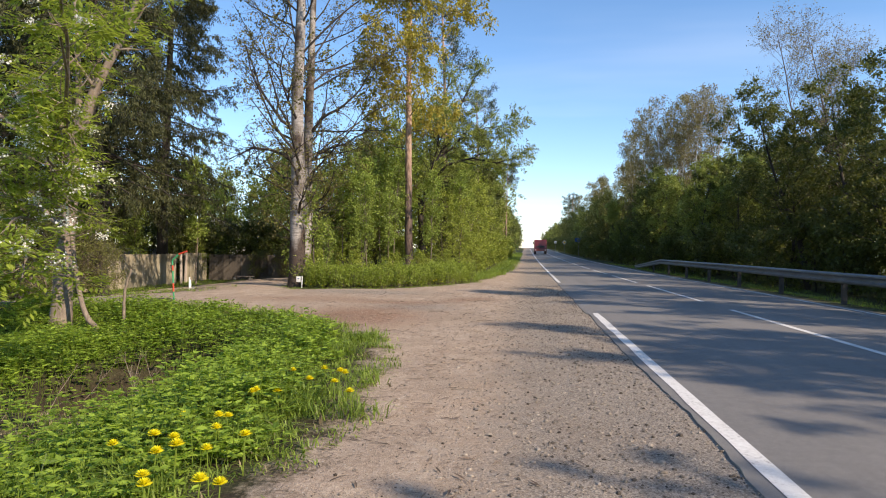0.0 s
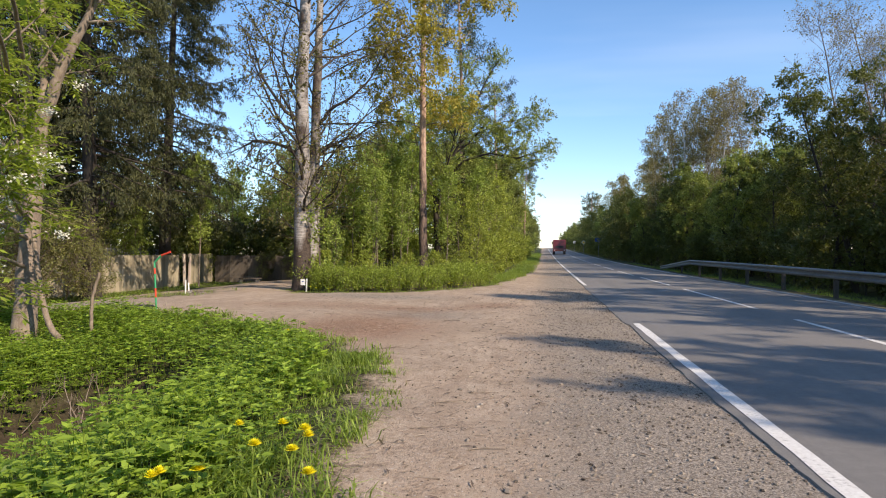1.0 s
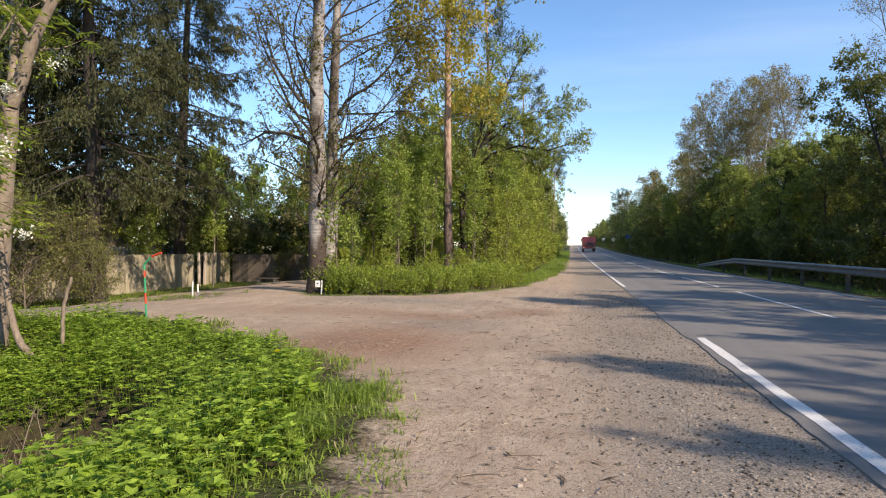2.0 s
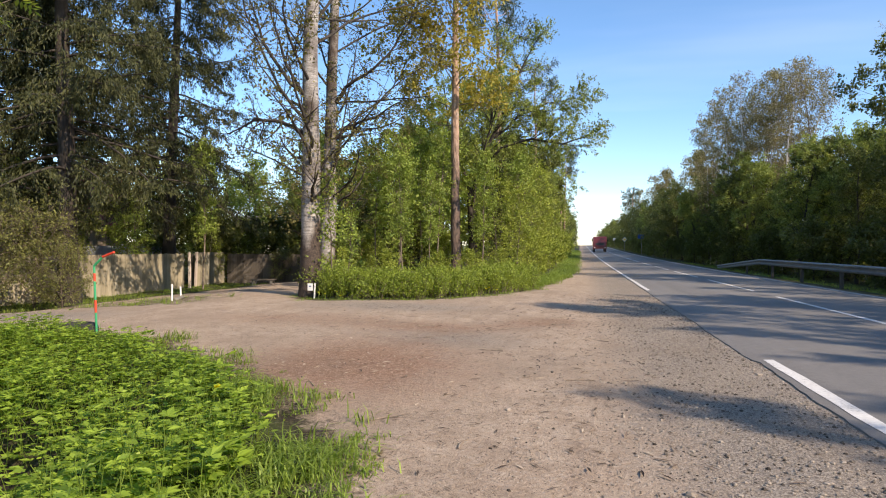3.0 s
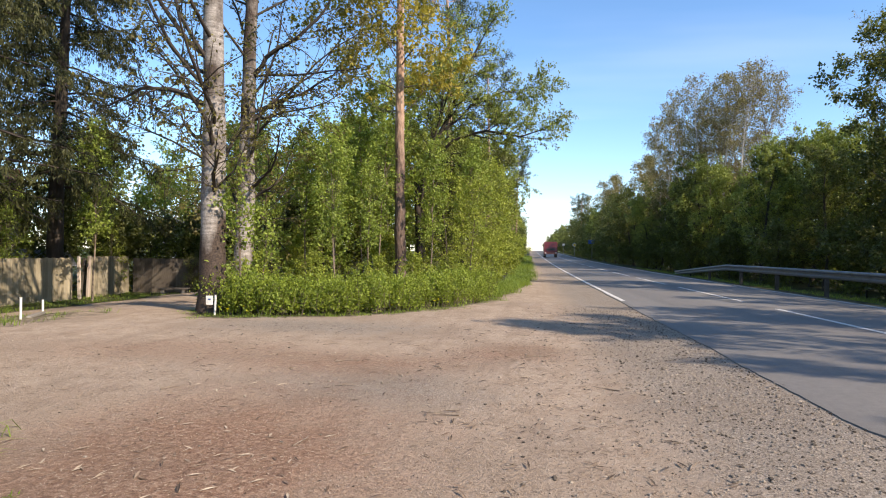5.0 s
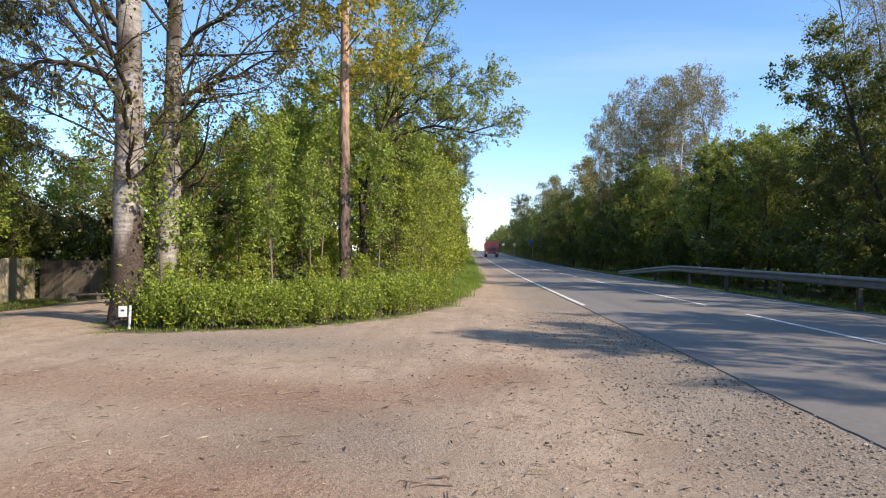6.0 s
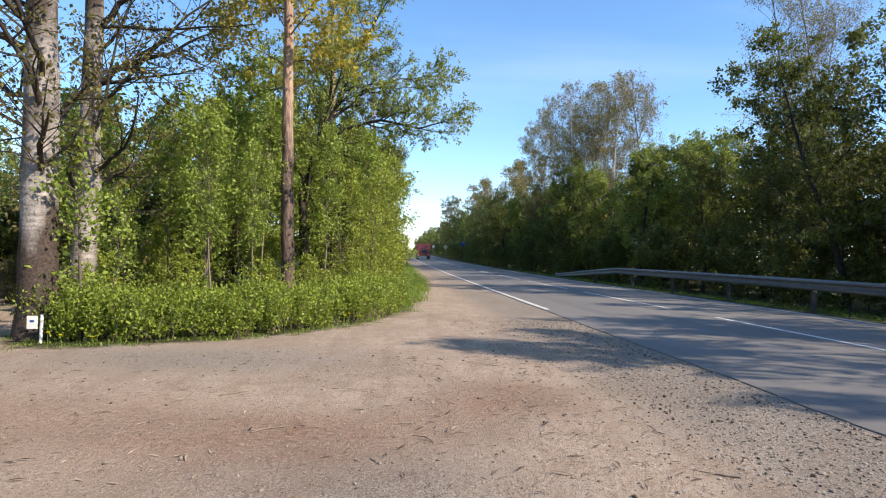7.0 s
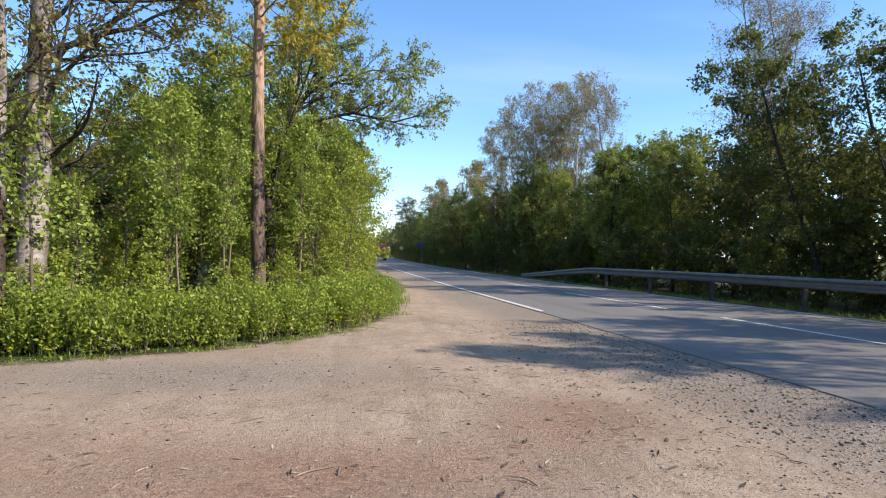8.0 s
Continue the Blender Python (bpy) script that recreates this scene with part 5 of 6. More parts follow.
# ---------------- hedge ----------------
def build_hedge():
    rng = np.random.default_rng(81)
    line = np.array([(-7.6, 20.8), (-6.4, 20.55), (-5.3, 21.2), (-4.1, 22.2), (-3.2, 23.3), (-2.7, 25.2), (-2.4, 27.0)])
    seg = np.hypot(*np.diff(line, axis=0).T)
    cum = np.concatenate([[0], np.cumsum(seg)])
    root = new("hedge")
    tagged(root, "low leafy green hedge along the edge of the dirt yard", "hedge")
    wood, leaves = Heap(), Heap()
    n = 760
    s = rng.uniform(0, cum[-1], n)
    bx, by = np.interp(s, cum, line[:, 0]), np.interp(s, cum, line[:, 1])
    off = rng.uniform(-0.45, 0.9, n)
    P = np.stack([bx - off * 0.75, by + off * 0.65, np.zeros(n)], -1)
    P[:, 2] = height(P[:, 0], P[:, 1]) - 0.03
    hh = (0.70 + 0.05 * np.sin(s * 2.3) + rng.normal(0, 0.05, n)) * np.where(off < -0.25, 0.75, 1)
    p, r = grow(rng, P, rng.normal(0, 0.25, (n, 3)) + np.array([0, 0, 1]), hh, np.full(n, 0.008), 4, 0.12, (0, 0, 0.2), 0.4)
    wood.add(tubes(p, r, 3))
    P2, D, L, R, _ = spawn(rng, p, r, 6, 0.15, 1.0, 50, 15, lambda t: 0.22 + 0 * t, 0.6)
    p2, r2 = grow(rng, P2, D, L, R, 2, 0.2, (0, 0, 0.15), 0.4)
    P3, A = leaf_points(rng, p2, 16, 0.0, 0.045)
    leaves.add(kites(rng, P3, A + np.array([0, 0, 0.2]), 0.054 * rng.uniform(0.55, 1.35, len(P3)), 0.58))
    part("brushwood", wood.mesh("brushwood", M_BARK), None, root)
    part("foliage", leaves.mesh("foliage", M_LEAF_HEDGE), None, root)


build_hedge()

sap = tree_kind("maple_sapling", "young maple with large pale green leaves at the aspen's foot", "",
                lambda: broadleaf(82, 3.2, 0.03, 0.05, 0.42, 16, 4, 3, 7, 0.085, up1=40, pull1=(0, 0, 0.3), twig=0.3, sides=6, width=0.85, loose=0.06), M_BARK, M_LEAF_FRESH, "bush")
plant("sap", at(-7.35, 21.25, 0.0), sap)
plant("sap", at(-7.0, 21.7, 0.0, 90, 0.7), sap)
plant("sap", at(-8.3, 25.1, 0.0, 200, 0.8), sap)


# ---------------- weeds, grass ----------------
def scatter(rng, n, x0, x1, y0, y1, keep):
    x, y = rng.uniform(x0, x1, n), rng.uniform(y0, y1, n)
    k = keep(x, y)
    return x[k], y[k]


def build_weeds():
    rng = np.random.default_rng(91)

    def keep(x, y):
        w = weed_depth(x, y)
        hole = np.exp(-(((x + 5.25) / 1.1) ** 2 + ((y - 8.2) / 1.35) ** 2) ** 1.6)
        slope = (smooth01((-x - 3.3) / 0.9) * smooth01((8.0 - y) / 1.5))
        w = w + 0.22 * np.sin(x * 2.9 + 1.7 * np.sin(y * 2.2)) * np.sin(y * 3.3)
        p = smooth01((w - 0.25) / 0.5) * np.clip(1 - 2.2 * hole, 0, 1) * (1 - 0.82 * slope)
        return rng.random(len(x)) < p

    x, y = scatter(rng, 24000, -11, -1.2, 1.2, 14.4, keep)
    far = scatter(rng, 900, -22, -11, 4, 13.4, keep)
    x, y = np.concatenate([x, far[0]]), np.concatenate([y, far[1]])
    n = len(x)
    z = height(x, y)
    clump = 0.5 + 0.5 * np.sin(x * 2.1 + 1.3 * np.sin(y * 1.7)) * np.sin(y * 1.9 + x * 0.6)
    tall = (0.12 + 0.36 * rng.random(n) * (0.4 + 0.8 * clump)) * (0.65 + 0.35 * smooth01(weed_depth(x, y) / 1.2))
    wood, leaves = Heap(), Heap()
    P = np.stack([x, y, z - 0.02], -1)
    p, r = grow(rng, P, rng.normal(0, 0.22, (n, 3)) + np.array([0, 0, 1]), tall, np.full(n, 0.004), 2, 0.1, (0, 0, 0.1), 0.5)
    wood.add(tubes(p, r, 3))
    for k in range(3):
        f = rng.uniform(0.5, 1.0, n)[:, None]
        base = p[:, 0] * (1 - f) + p[:, -1] * f
        a = rng.uniform(0, 2 * np.pi, n)
        out = np.stack([np.cos(a), np.sin(a), rng.uniform(-0.15, 0.45, n)], -1)
        base = base + out * 0.05
        size = 0.058 * rng.uniform(0.5, 1.5, n) * (0.8 + 0.4 * clump)
        side = np.stack([-np.sin(a), np.cos(a), np.zeros(n)], -1)
        for ang, sc in ((0, 1.15), (0.75, 0.95), (-0.75, 0.95), (1.55, 0.7), (-1.55, 0.7)):
            leaves.add(kites(rng, base, out * math.cos(ang) + side * math.sin(ang), size * sc, 0.46, 1.6, 0.1))
    root = new("weeds")
    tagged(root, "thick bright green leafy weeds on the ditch bank", "weeds", kind="stuff")
    part("stalk_mass", wood.mesh("stalk_mass", M_GRASS), None, root)
    part("foliage", leaves.mesh("foliage", M_WEED), None, root)


def blades(rng, P, tall, width, bend):
    n = len(P)
    a = rng.uniform(0, 2 * np.pi, n)
    out = np.stack([np.cos(a), np.sin(a), np.zeros(n)], -1)
    side = np.stack([-np.sin(a), np.cos(a), np.zeros(n)], -1) * width[:, None] / 2
    up = np.array([0, 0, 1.0])
    b = bend[:, None]
    t = tall[:, None]
    p1 = P + up * t * 0.55 + out * t * b * 0.25
    p2 = P + up * t * (1 - 0.35 * b) + out * t * b * 0.9
    V = np.stack([P - side, P + side, p1 + side * 0.8, p1 - side * 0.8, p2], 1).reshape(-1, 3)
    i = np.arange(n)[:, None] * 5
    return V, i + np.array([[0, 1, 2, 3]]), i + np.array([[3, 2, 4]])


def build_grass(name, label, rng, x, y, per, tall, spread, mat):
    n = len(x)
    X = np.repeat(x, per) + rng.normal(0, spread, n * per)
    Y = np.repeat(y, per) + rng.normal(0, spread, n * per)
    T = np.repeat(tall, per) * rng.uniform(0.45, 1.15, n * per)
    P = np.stack([X, Y, height(X, Y) - 0.01], -1)
    V, Q, F = blades(rng, P, T, rng.uniform(0.006, 0.014, n * per), rng.uniform(0.5, 1.9, n * per))
    ob = new(name, mesh_np(name, V, [Q, F], mat))
    return tagged(ob, label, "grass", kind="stuff")


build_weeds()
rg = np.random.default_rng(92)
gx, gy = scatter(rg, 7000, -8, -0.9, 1.5, 13.9, lambda x, y: rg.random(len(x)) < np.clip(1.1 - np.abs(weed_depth(x, y) - 0.42) / 0.75, 0, 1) ** 1.5 * (0.22 + 0.78 * (np.sin(x * 3.1 + y * 2.3) * np.sin(y * 3.7) > 0.05)))
build_grass("verge_grass", "long green grass along the edge of the dirt", rg, gx, gy, 24, rg.uniform(0.05, 0.14, len(gx)) + 0.12 * (np.sin(gx * 3.1 + gy * 2.3) * np.sin(gy * 3.7) > 0.25), 0.07, M_GRASS)
gx, gy = scatter(rg, 900, -7, -0.7, 1.5, 13.6, lambda x, y: rg.random(len(x)) < np.clip(0.7 - np.abs(weed_depth(x, y) + 0.05) / 0.5, 0, 1))
build_grass("short_grass", "small tufts of short grass growing in the dirt", rg, gx, gy, 16, rg.uniform(0.03, 0.11, len(gx)), 0.05, M_GRASS)
gx, gy = scatter(rg, 1200, -8, -1.0, 2.5, 13.9, lambda x, y: rg.random(len(x)) < np.clip(0.5 - np.abs(weed_depth(x, y) - 0.1) / 0.9, 0, 1))
build_grass("dry_grass", "pale dead grass lying among the weeds", rg, gx, gy, 7, rg.uniform(0.08, 0.22, len(gx)), 0.06, M_DRY)
gx, gy = scatter(rg, 3200, -12, -3.2, 2.5, 8.6, lambda x, y: rg.random(len(x)) < ground_masks(x, y)[4] * 0.8)
build_grass("bank_straw", "flattened pale straw on the ditch bank", rg, gx, gy, 8, rg.uniform(0.05, 0.16, len(gx)), 0.10, M_DRY)
gx, gy = scatter(rg, 5200, -9, -0.4, 19.6, 46, lambda x, y: rg.random(len(x)) < np.clip(1.1 - np.abs(hedge_depth(x, y) - 0.35) / 0.7, 0, 1))
build_grass("hedge_grass", "green grass at the foot of the hedge and verge", rg, gx, gy, 14, rg.uniform(0.04, 0.12, len(gx)) + 0.32 * smooth01((gy - 24.5) / 4), 0.07, M_GRASS)
gx, gy = scatter(rg, 1500, -1.9, -0.3, 46, 130, lambda x, y: rg.random(len(x)) < 0.9)
build_grass("far_verge_grass", "tall green grass along the far verge", rg, gx - 0.4, gy, 10, rg.uniform(0.3, 0.6, len(gx)), 0.15, M_GRASS)
gx, gy = scatter(rg, 1900, 8.7, 12.4, 8, 70, lambda x, y: rg.random(len(x)) < np.clip((x - 8.1) / 1.2, 0, 0.8))
build_grass("rail_grass", "patchy grass under the guard rail", rg, gx, gy, 9, rg.uniform(0.06, 0.28, len(gx)), 0.10, M_GRASS)
gx, gy = scatter(rg, 2600, -20, -8.8, 17.2, 30, lambda x, y: rg.random(len(x)) < np.clip(0.75 - ground_masks(x, y)[0], 0, 1))
build_grass("yard_grass", "rough grass beside the yard fence", rg, gx, gy, 14, rg.uniform(0.06, 0.2, len(gx)), 0.09, M_GRASS)


# dandelions
def dandelion():
    rng = np.random.default_rng(93)
    stem = Heap().add(tubes(*stem_path([(0, 0, 0), (0.012, 0, 0.1), (0.0, 0.01, 0.2)], 0.0035, 0.003, 2, 6, 0), 5))
    head = Heap()
    for ring, (cnt, tilt, ln) in enumerate(((18, 0.25, 0.034), (16, 0.6, 0.032), (12, 1.1, 0.028), (8, 2.2, 0.024))):
        a = np.arange(cnt) * 2 * np.pi / cnt + ring
        A = np.stack([np.cos(a), np.sin(a), np.full(cnt, tilt)], -1)
        head.add(kites(rng, np.tile([0.0, 0.01, 0.2 + 0.002 * ring], (cnt, 1)), A, ln * np.ones(cnt), 0.42, 4, 0.02))
    return ("dandelion", "yellow dandelion flower among the weeds", "flower", "dandelions",
            [("stem", stem.mesh("stem", M_GRASS), ""), ("flower_head", head.mesh("flower_head", M_YELLOW), "bright yellow petals")])


for x, y in ((-1.81, 4.88), (-1.88, 5.76), (-1.61, 5.4), (-1.58, 5.71), (-1.39, 5.38), (-1.42, 5.64), (-1.3, 5.43), (-1.15, 5.08), (-1.74, 5.08), (-2.09, 4.39), (-1.77, 4.24), (-1.69, 4.06), (-1.81, 4.41),
             (-1.86, 3.89), (-1.68, 3.61), (-1.5, 3.62), (-1.75, 3.53), (-2.03, 3.92), (-2.16, 3.74), (-1.65, 3.3), (-1.46, 3.93), (-1.29, 3.16), (-1.22, 3.19), (-1.52, 3.1), (-1.83, 4.85), (-3.4, 9.9)):
    plant("dandelion", at(x, y, float(height(x, y)) - 0.02, rngw.uniform(0, 360), rngw.uniform(1.05, 1.4), rngw.uniform(1.15, 1.5)), dandelion)
for k in range(22):
    t = k / 21
    x, y = -7.2 + 4.3 * t + rngw.uniform(-0.1, 0.1), 19.95 + 2.9 * t ** 1.35 + rngw.uniform(0, 0.25)
    plant("dandelion", at(x, y, float(height(x, y)) - 0.02, rngw.uniform(0, 360), rngw.uniform(0.9, 1.3), rngw.uniform(0.6, 1.2)), dandelion)


# ---------------- stones, chips and twigs on the dirt ----------------
def build_stones():
    rng = np.random.default_rng(95)
    spots = [scatter(rng, 34000, -1.2, 1.5, 2.5, 24, lambda x, y: rng.random(len(x)) < 0.12 + 0.85 * smooth01((x + 0.7) / 1.4)),
             scatter(rng, 4500, -8, 0, 8, 20, lambda x, y: (rng.random(len(x)) < 0.15 + ground_masks(x, y)[1]) & (weed_depth(x, y) < 0) & (hedge_depth(x, y) < 0))]
    x, y = np.concatenate([s[0] for s in spots]), np.concatenate([s[1] for s in spots])
    n = len(x)
    s = 0.0045 + 0.011 * rng.random(n) ** 4 + 0.010 * (rng.random(n) < 0.016)
    ang = np.arange(5) * 2 * np.pi / 5
    ring = np.stack([np.cos(ang), np.sin(ang), np.zeros(5)], -1)
    base = np.concatenate([ring * (0.85, 0.85, 1) + (0, 0, -0.35), ring * (1, 1, 1) + (0, 0, 0.12), ring * (0.55, 0.55, 1) + (0.05, 0, 0.52)])
    V = base[None] * s[:, None, None] * rng.uniform(0.7, 1.3, (n, 1, 3)) * rng.uniform(0.82, 1.18, (n, 15, 3))
    a = rng.uniform(0, 2 * np.pi, n)
    c, si = np.cos(a)[:, None], np.sin(a)[:, None]
    V = np.stack([V[..., 0] * c - V[..., 1] * si, V[..., 0] * si + V[..., 1] * c, V[..., 2]], -1)
    V += np.stack([x, y, height(x, y) + s * 0.25], -1)[:, None]
    sides = [(r * 5 + k, r * 5 + (k + 1) % 5, r * 5 + 5 + (k + 1) % 5, r * 5 + 5 + k) for r in range(2) for k in range(5)]
    Q = (np.arange(n)[:, None, None] * 15 + np.array(sides)[None]).reshape(-1, 4)
    T = (np.arange(n)[:, None] * 15 + np.arange(10, 15)[None]).reshape(-1, 5)
    tagged(new("gravel", mesh_np("gravel", V.reshape(-1, 3), [Q, T], M_STONE)), "loose grey and brown gravel scattered on the shoulder", "gravel", kind="stuff")
    # bark chips and dry needles
    x, y = scatter(rng, 105000, -9, 0.2, 2.5, 19.5, lambda x, y: (rng.random(len(x)) < 0.05 + 0.9 * ground_masks(x, y)[2]) & (weed_depth(x, y) < 0.1) & (hedge_depth(x, y) < 0))
    n = len(x)
    a = rng.uniform(0, 2 * np.pi, n)
    A = np.stack([np.cos(a), np.sin(a), rng.uniform(-0.05, 0.1, n)], -1)
    P = np.stack([x, y, height(x, y) + 0.006], -1)
    V, F = kites(rng, P, A, rng.uniform(0.012, 0.042, n) + 0.08 * (rng.random(n) < 0.02), 0.17, 4.0, 0.05)
    tagged(new("bark_litter", mesh_np("bark_litter", V, F, M_CHIP)), "reddish bark chips and pale dry needles on the dirt", "litter", kind="stuff")


build_stones()


def build_twig_litter():
    rng = np.random.default_rng(97)
    x, y = scatter(rng, 9500, -7, 0.8, 2.0, 19, lambda x, y: (rng.random(len(x)) < 0.25 + 0.6 * np.exp(-((x + 1.0) / 1.2) ** 2)) & (weed_depth(x, y) < 0.05) & (hedge_depth(x, y) < 0))
    n = len(x)
    a = rng.uniform(0, 2 * np.pi, n)
    A = np.stack([np.cos(a), np.sin(a), rng.uniform(-0.02, 0.12, n)], -1)
    V, F = kites(rng, np.stack([x, y, height(x, y) + 0.008], -1), A, rng.uniform(0.02, 0.05, n) + 0.11 * rng.random(n) ** 4, 0.14, 4.0, 0.06)
    tagged(new("twig_litter", mesh_np("twig_litter", V, F, M_TWIG)), "small dark twigs and crumbs trodden into the dirt", "litter", kind="stuff")


build_twig_litter()


def twig_build(seed, pts, r):
    def f():
        h = Heap().add(tubes(*stem_path(pts, r, r * 0.5, seed, 9, 0.002), 6))
        h.add(tubes(*stem_path([pts[1], tuple(np.array(pts[1]) + (0.05, 0.06, 0.01))], r * 0.5, r * 0.3, seed, 5, 0.001), 4))
        return ("dry_twig", "dry broken twig lying on the dirt", "twig", "twigs on the dirt", [("stick", h.mesh("stick", M_STICK, True), "")])
    return f


TWIGS = [twig_build(1, [(0, 0, 0.008), (0.14, 0.02, 0.012), (0.3, -0.01, 0.006)], 0.007), twig_build(2, [(0, 0, 0.006), (0.1, -0.03, 0.02), (0.22, 0.01, 0.008)], 0.005), twig_build(3, [(0, 0, 0.01), (0.2, 0.01, 0.012), (0.45, 0.05, 0.01)], 0.009)]
for x, y, k, turn, s in ((-0.52, 6.2, 0, 15, 0.8), (-0.9, 5.2, 1, 70, 0.7), (-0.75, 4.6, 0, 160, 0.7), (-1.0, 6.6, 1, 20, 0.8), (-0.62, 5.7, 2, 175, 0.6), (-0.95, 7.4, 0, 30, 0.9), (-0.5, 4.9, 1, 110, 0.8), (-0.72, 7.9, 2, 5, 0.6),
                         (-0.74, 11.9, 0, 20, 1.0), (-2.2, 10.1, 2, 40, 0.8), (-3.35, 15.77, 0, 35, 1.0), (-2.6, 12.6, 1, 80, 1.0), (-1.6, 13.6, 0, 170, 1.1), (-2.9, 14.4, 1, 15, 0.9), (-0.2, 14.6, 0, 150, 1.0), (-1.1, 16.4, 2, 10, 0.7),
                         (-4.4, 13.9, 0, 55, 0.9), (-2.0, 15.4, 1, 130, 1.0), (-3.9, 16.9, 2, 30, 0.6), (-0.1, 12.5, 0, 60, 0.7), (-4.9, 15.2, 1, 95, 0.9), (-3.1, 11.0, 2, 120, 0.7), (-1.4, 9.6, 0, 85, 0.8), (-0.4, 9.0, 1, 10, 0.9)):
    plant("twig%d" % k, at(x, y, float(height(x, y)), turn, s), TWIGS[k])
# dead shoots over the ditch
def dead_shoot():
    rng = np.random.default_rng(98)
    h = Heap()
    p, r = grow(rng, np.zeros((1, 3)), np.array([[1.0, 0, 0.1]]), np.array([0.62]), np.array([0.0062]), 8, 0.13, (0, 0, -0.1), 0.25)
    h.add(tubes(p, r, 5))
    P, D, L, R, _ = spawn(rng, p, r, 9, 0.2, 0.95, 42, 15, lambda t: 0.2 - 0.1 * t, 0.5)
    p, r = grow(rng, P, D, L, R, 4, 0.16, (0, 0, -0.1), 0.3)
    h.add(tubes(p, r, 4))
    return ("dead_shoot", "thin pale dead branching shoot leaning over the ditch", "twig", "dead shoots over the ditch", [("stick", h.mesh("stick", M_STICK, True), "")])


for x, y, z, turn, tilt, s in ((-4.9, 8.2, -1.0, 200, -50, 1.6), (-4.8, 7.9, -1.0, 160, -42, 1.4), (-5.5, 8.6, -1.2, 120, -55, 1.7), (-6.0, 7.6, -0.9, 80, -40, 1.3), (-5.2, 8.9, -1.1, 240, -62, 1.5), (-6.2, 8.6, -0.9, 20, -35, 1.3)):
    plant("shoot", Matrix.LocRotScale((x, y, z), Euler((0, radians(tilt), radians(turn))), (s, s, s)), dead_shoot)

# ---------------- small built things ----------------
# bent marker pole in an old tyre
pole = new("marker_pole")
tagged(pole, "thin bent steel pole banded green and red standing in the weeds", "pole")
for nm, a, b, mat in (("band", 0.0, 0.33, M_GREEN), ("band", 0.33, 0.52, M_RED), ("band", 0.52, 0.80, M_GREEN), ("band", 0.80, 0.92, M_RED), ("band", 0.92, 1.04, M_GREEN)):
    bm = bmesh.new()
    cylinder(bm, (-0.05 * a, 0, a), (-0.05 * b, 0, b), 0.017)
    part(nm, bm, mat, pole)
bm = bmesh.new()
cylinder(bm, (-0.05, 0, 1.03), (0.10, 0, 1.17), 0.017)
part("band", bm, M_GREEN, pole)
bm = bmesh.new()
cylinder(bm, (0.10, 0, 1.17), (0.30, 0, 1.24), 0.019)
part("band", bm, M_RED, pole, "red bent tip")
pole.matrix_basis = at(-7.83, 13.47, float(height(-7.83, 13.47)) - 0.02, 0, 1.02)


def torus(bm, R, r, n=28, m=10):
    vs = [[bm.verts.new(((R + r * math.cos(b)) * math.cos(a), (R + r * math.cos(b)) * math.sin(a), r * 1.1 * math.sin(b))) for b in (2 * math.pi * j / m for j in range(m))] for a in (2 * math.pi * i / n for i in range(n))]
    for i in range(n):
        for j in range(m):
            bm.faces.new((vs[i][j], vs[(i + 1) % n][j], vs[(i + 1) % n][(j + 1) % m], vs[i][(j + 1) % m]))


bm = bmesh.new()
torus(bm, 0.26, 0.095)
me = bpy.data.meshes.new("old_tyre")
bm.to_mesh(me)
bm.free()
me.materials.append(M_RUBBER)
tyre = new("old_tyre", me)
tyre.location = (-8.2, 13.4, float(height(-8.2, 13.4)) + 0.06)
tagged(tyre, "old black car tyre lying at the foot of the pole", "tyre")

# white pegs of the yard entrance and their low bar
for x, y, tilt, tall in ((-10.95, 19.35, 3, 0.42), (-11.75, 20.8, -9, 0.3)):
    bm = bmesh.new()
    cylinder(bm, (0, 0, -0.05), (0, 0, tall), 0.022)
    cylinder(bm, (0, 0, tall), (0, 0, tall + 0.012), 0.026)
    me = bpy.data.meshes.new("white_peg")
    bm.to_mesh(me)
    bm.free()
    me.materials.append(M_WHITE)
    peg = new("white_peg", me)
    peg.matrix_basis = pose(x, y, float(height(x, y)), tilt, tilt, 0)
    tagged(peg, "short white painted peg at the yard entrance", "peg", "white pegs")
bm = boxed(0, 0, 0.03, 0.09, 1.0, 0.09, 0.015)
me = bpy.data.meshes.new("concrete_kerb")
bm.to_mesh(me)
bm.free()
me.materials.append(M_CONCRETE)
kerb = new("concrete_kerb", me)
kerb.matrix_basis = pose(-11.2, 20.0, float(height(-11.2, 20.0)) - 0.02, 0, 0, 28)
tagged(kerb, "weathered concrete kerb piece between the white pegs", "kerb")

# little number plate on a peg by the aspen
post = new("plate_post")
tagged(post, "small white plate on a short white peg beside the aspen", "sign")
bm = bmesh.new()
cylinder(bm, (0, 0, -0.05), (0.02, 0, 0.42), 0.022)
part("peg", bm, M_WHITE, post)
part("plate", boxed(-0.10, -0.03, 0.31, 0.15, 0.012, 0.19, 0.004), M_WHITE, post)
part("mark", boxed(-0.10, -0.0385, 0.33, 0.06, 0.004, 0.03), M_BLUE, post, "unreadable blue mark")
post.location = (-7.45, 20.4, float(height(-7.45, 20.4)))

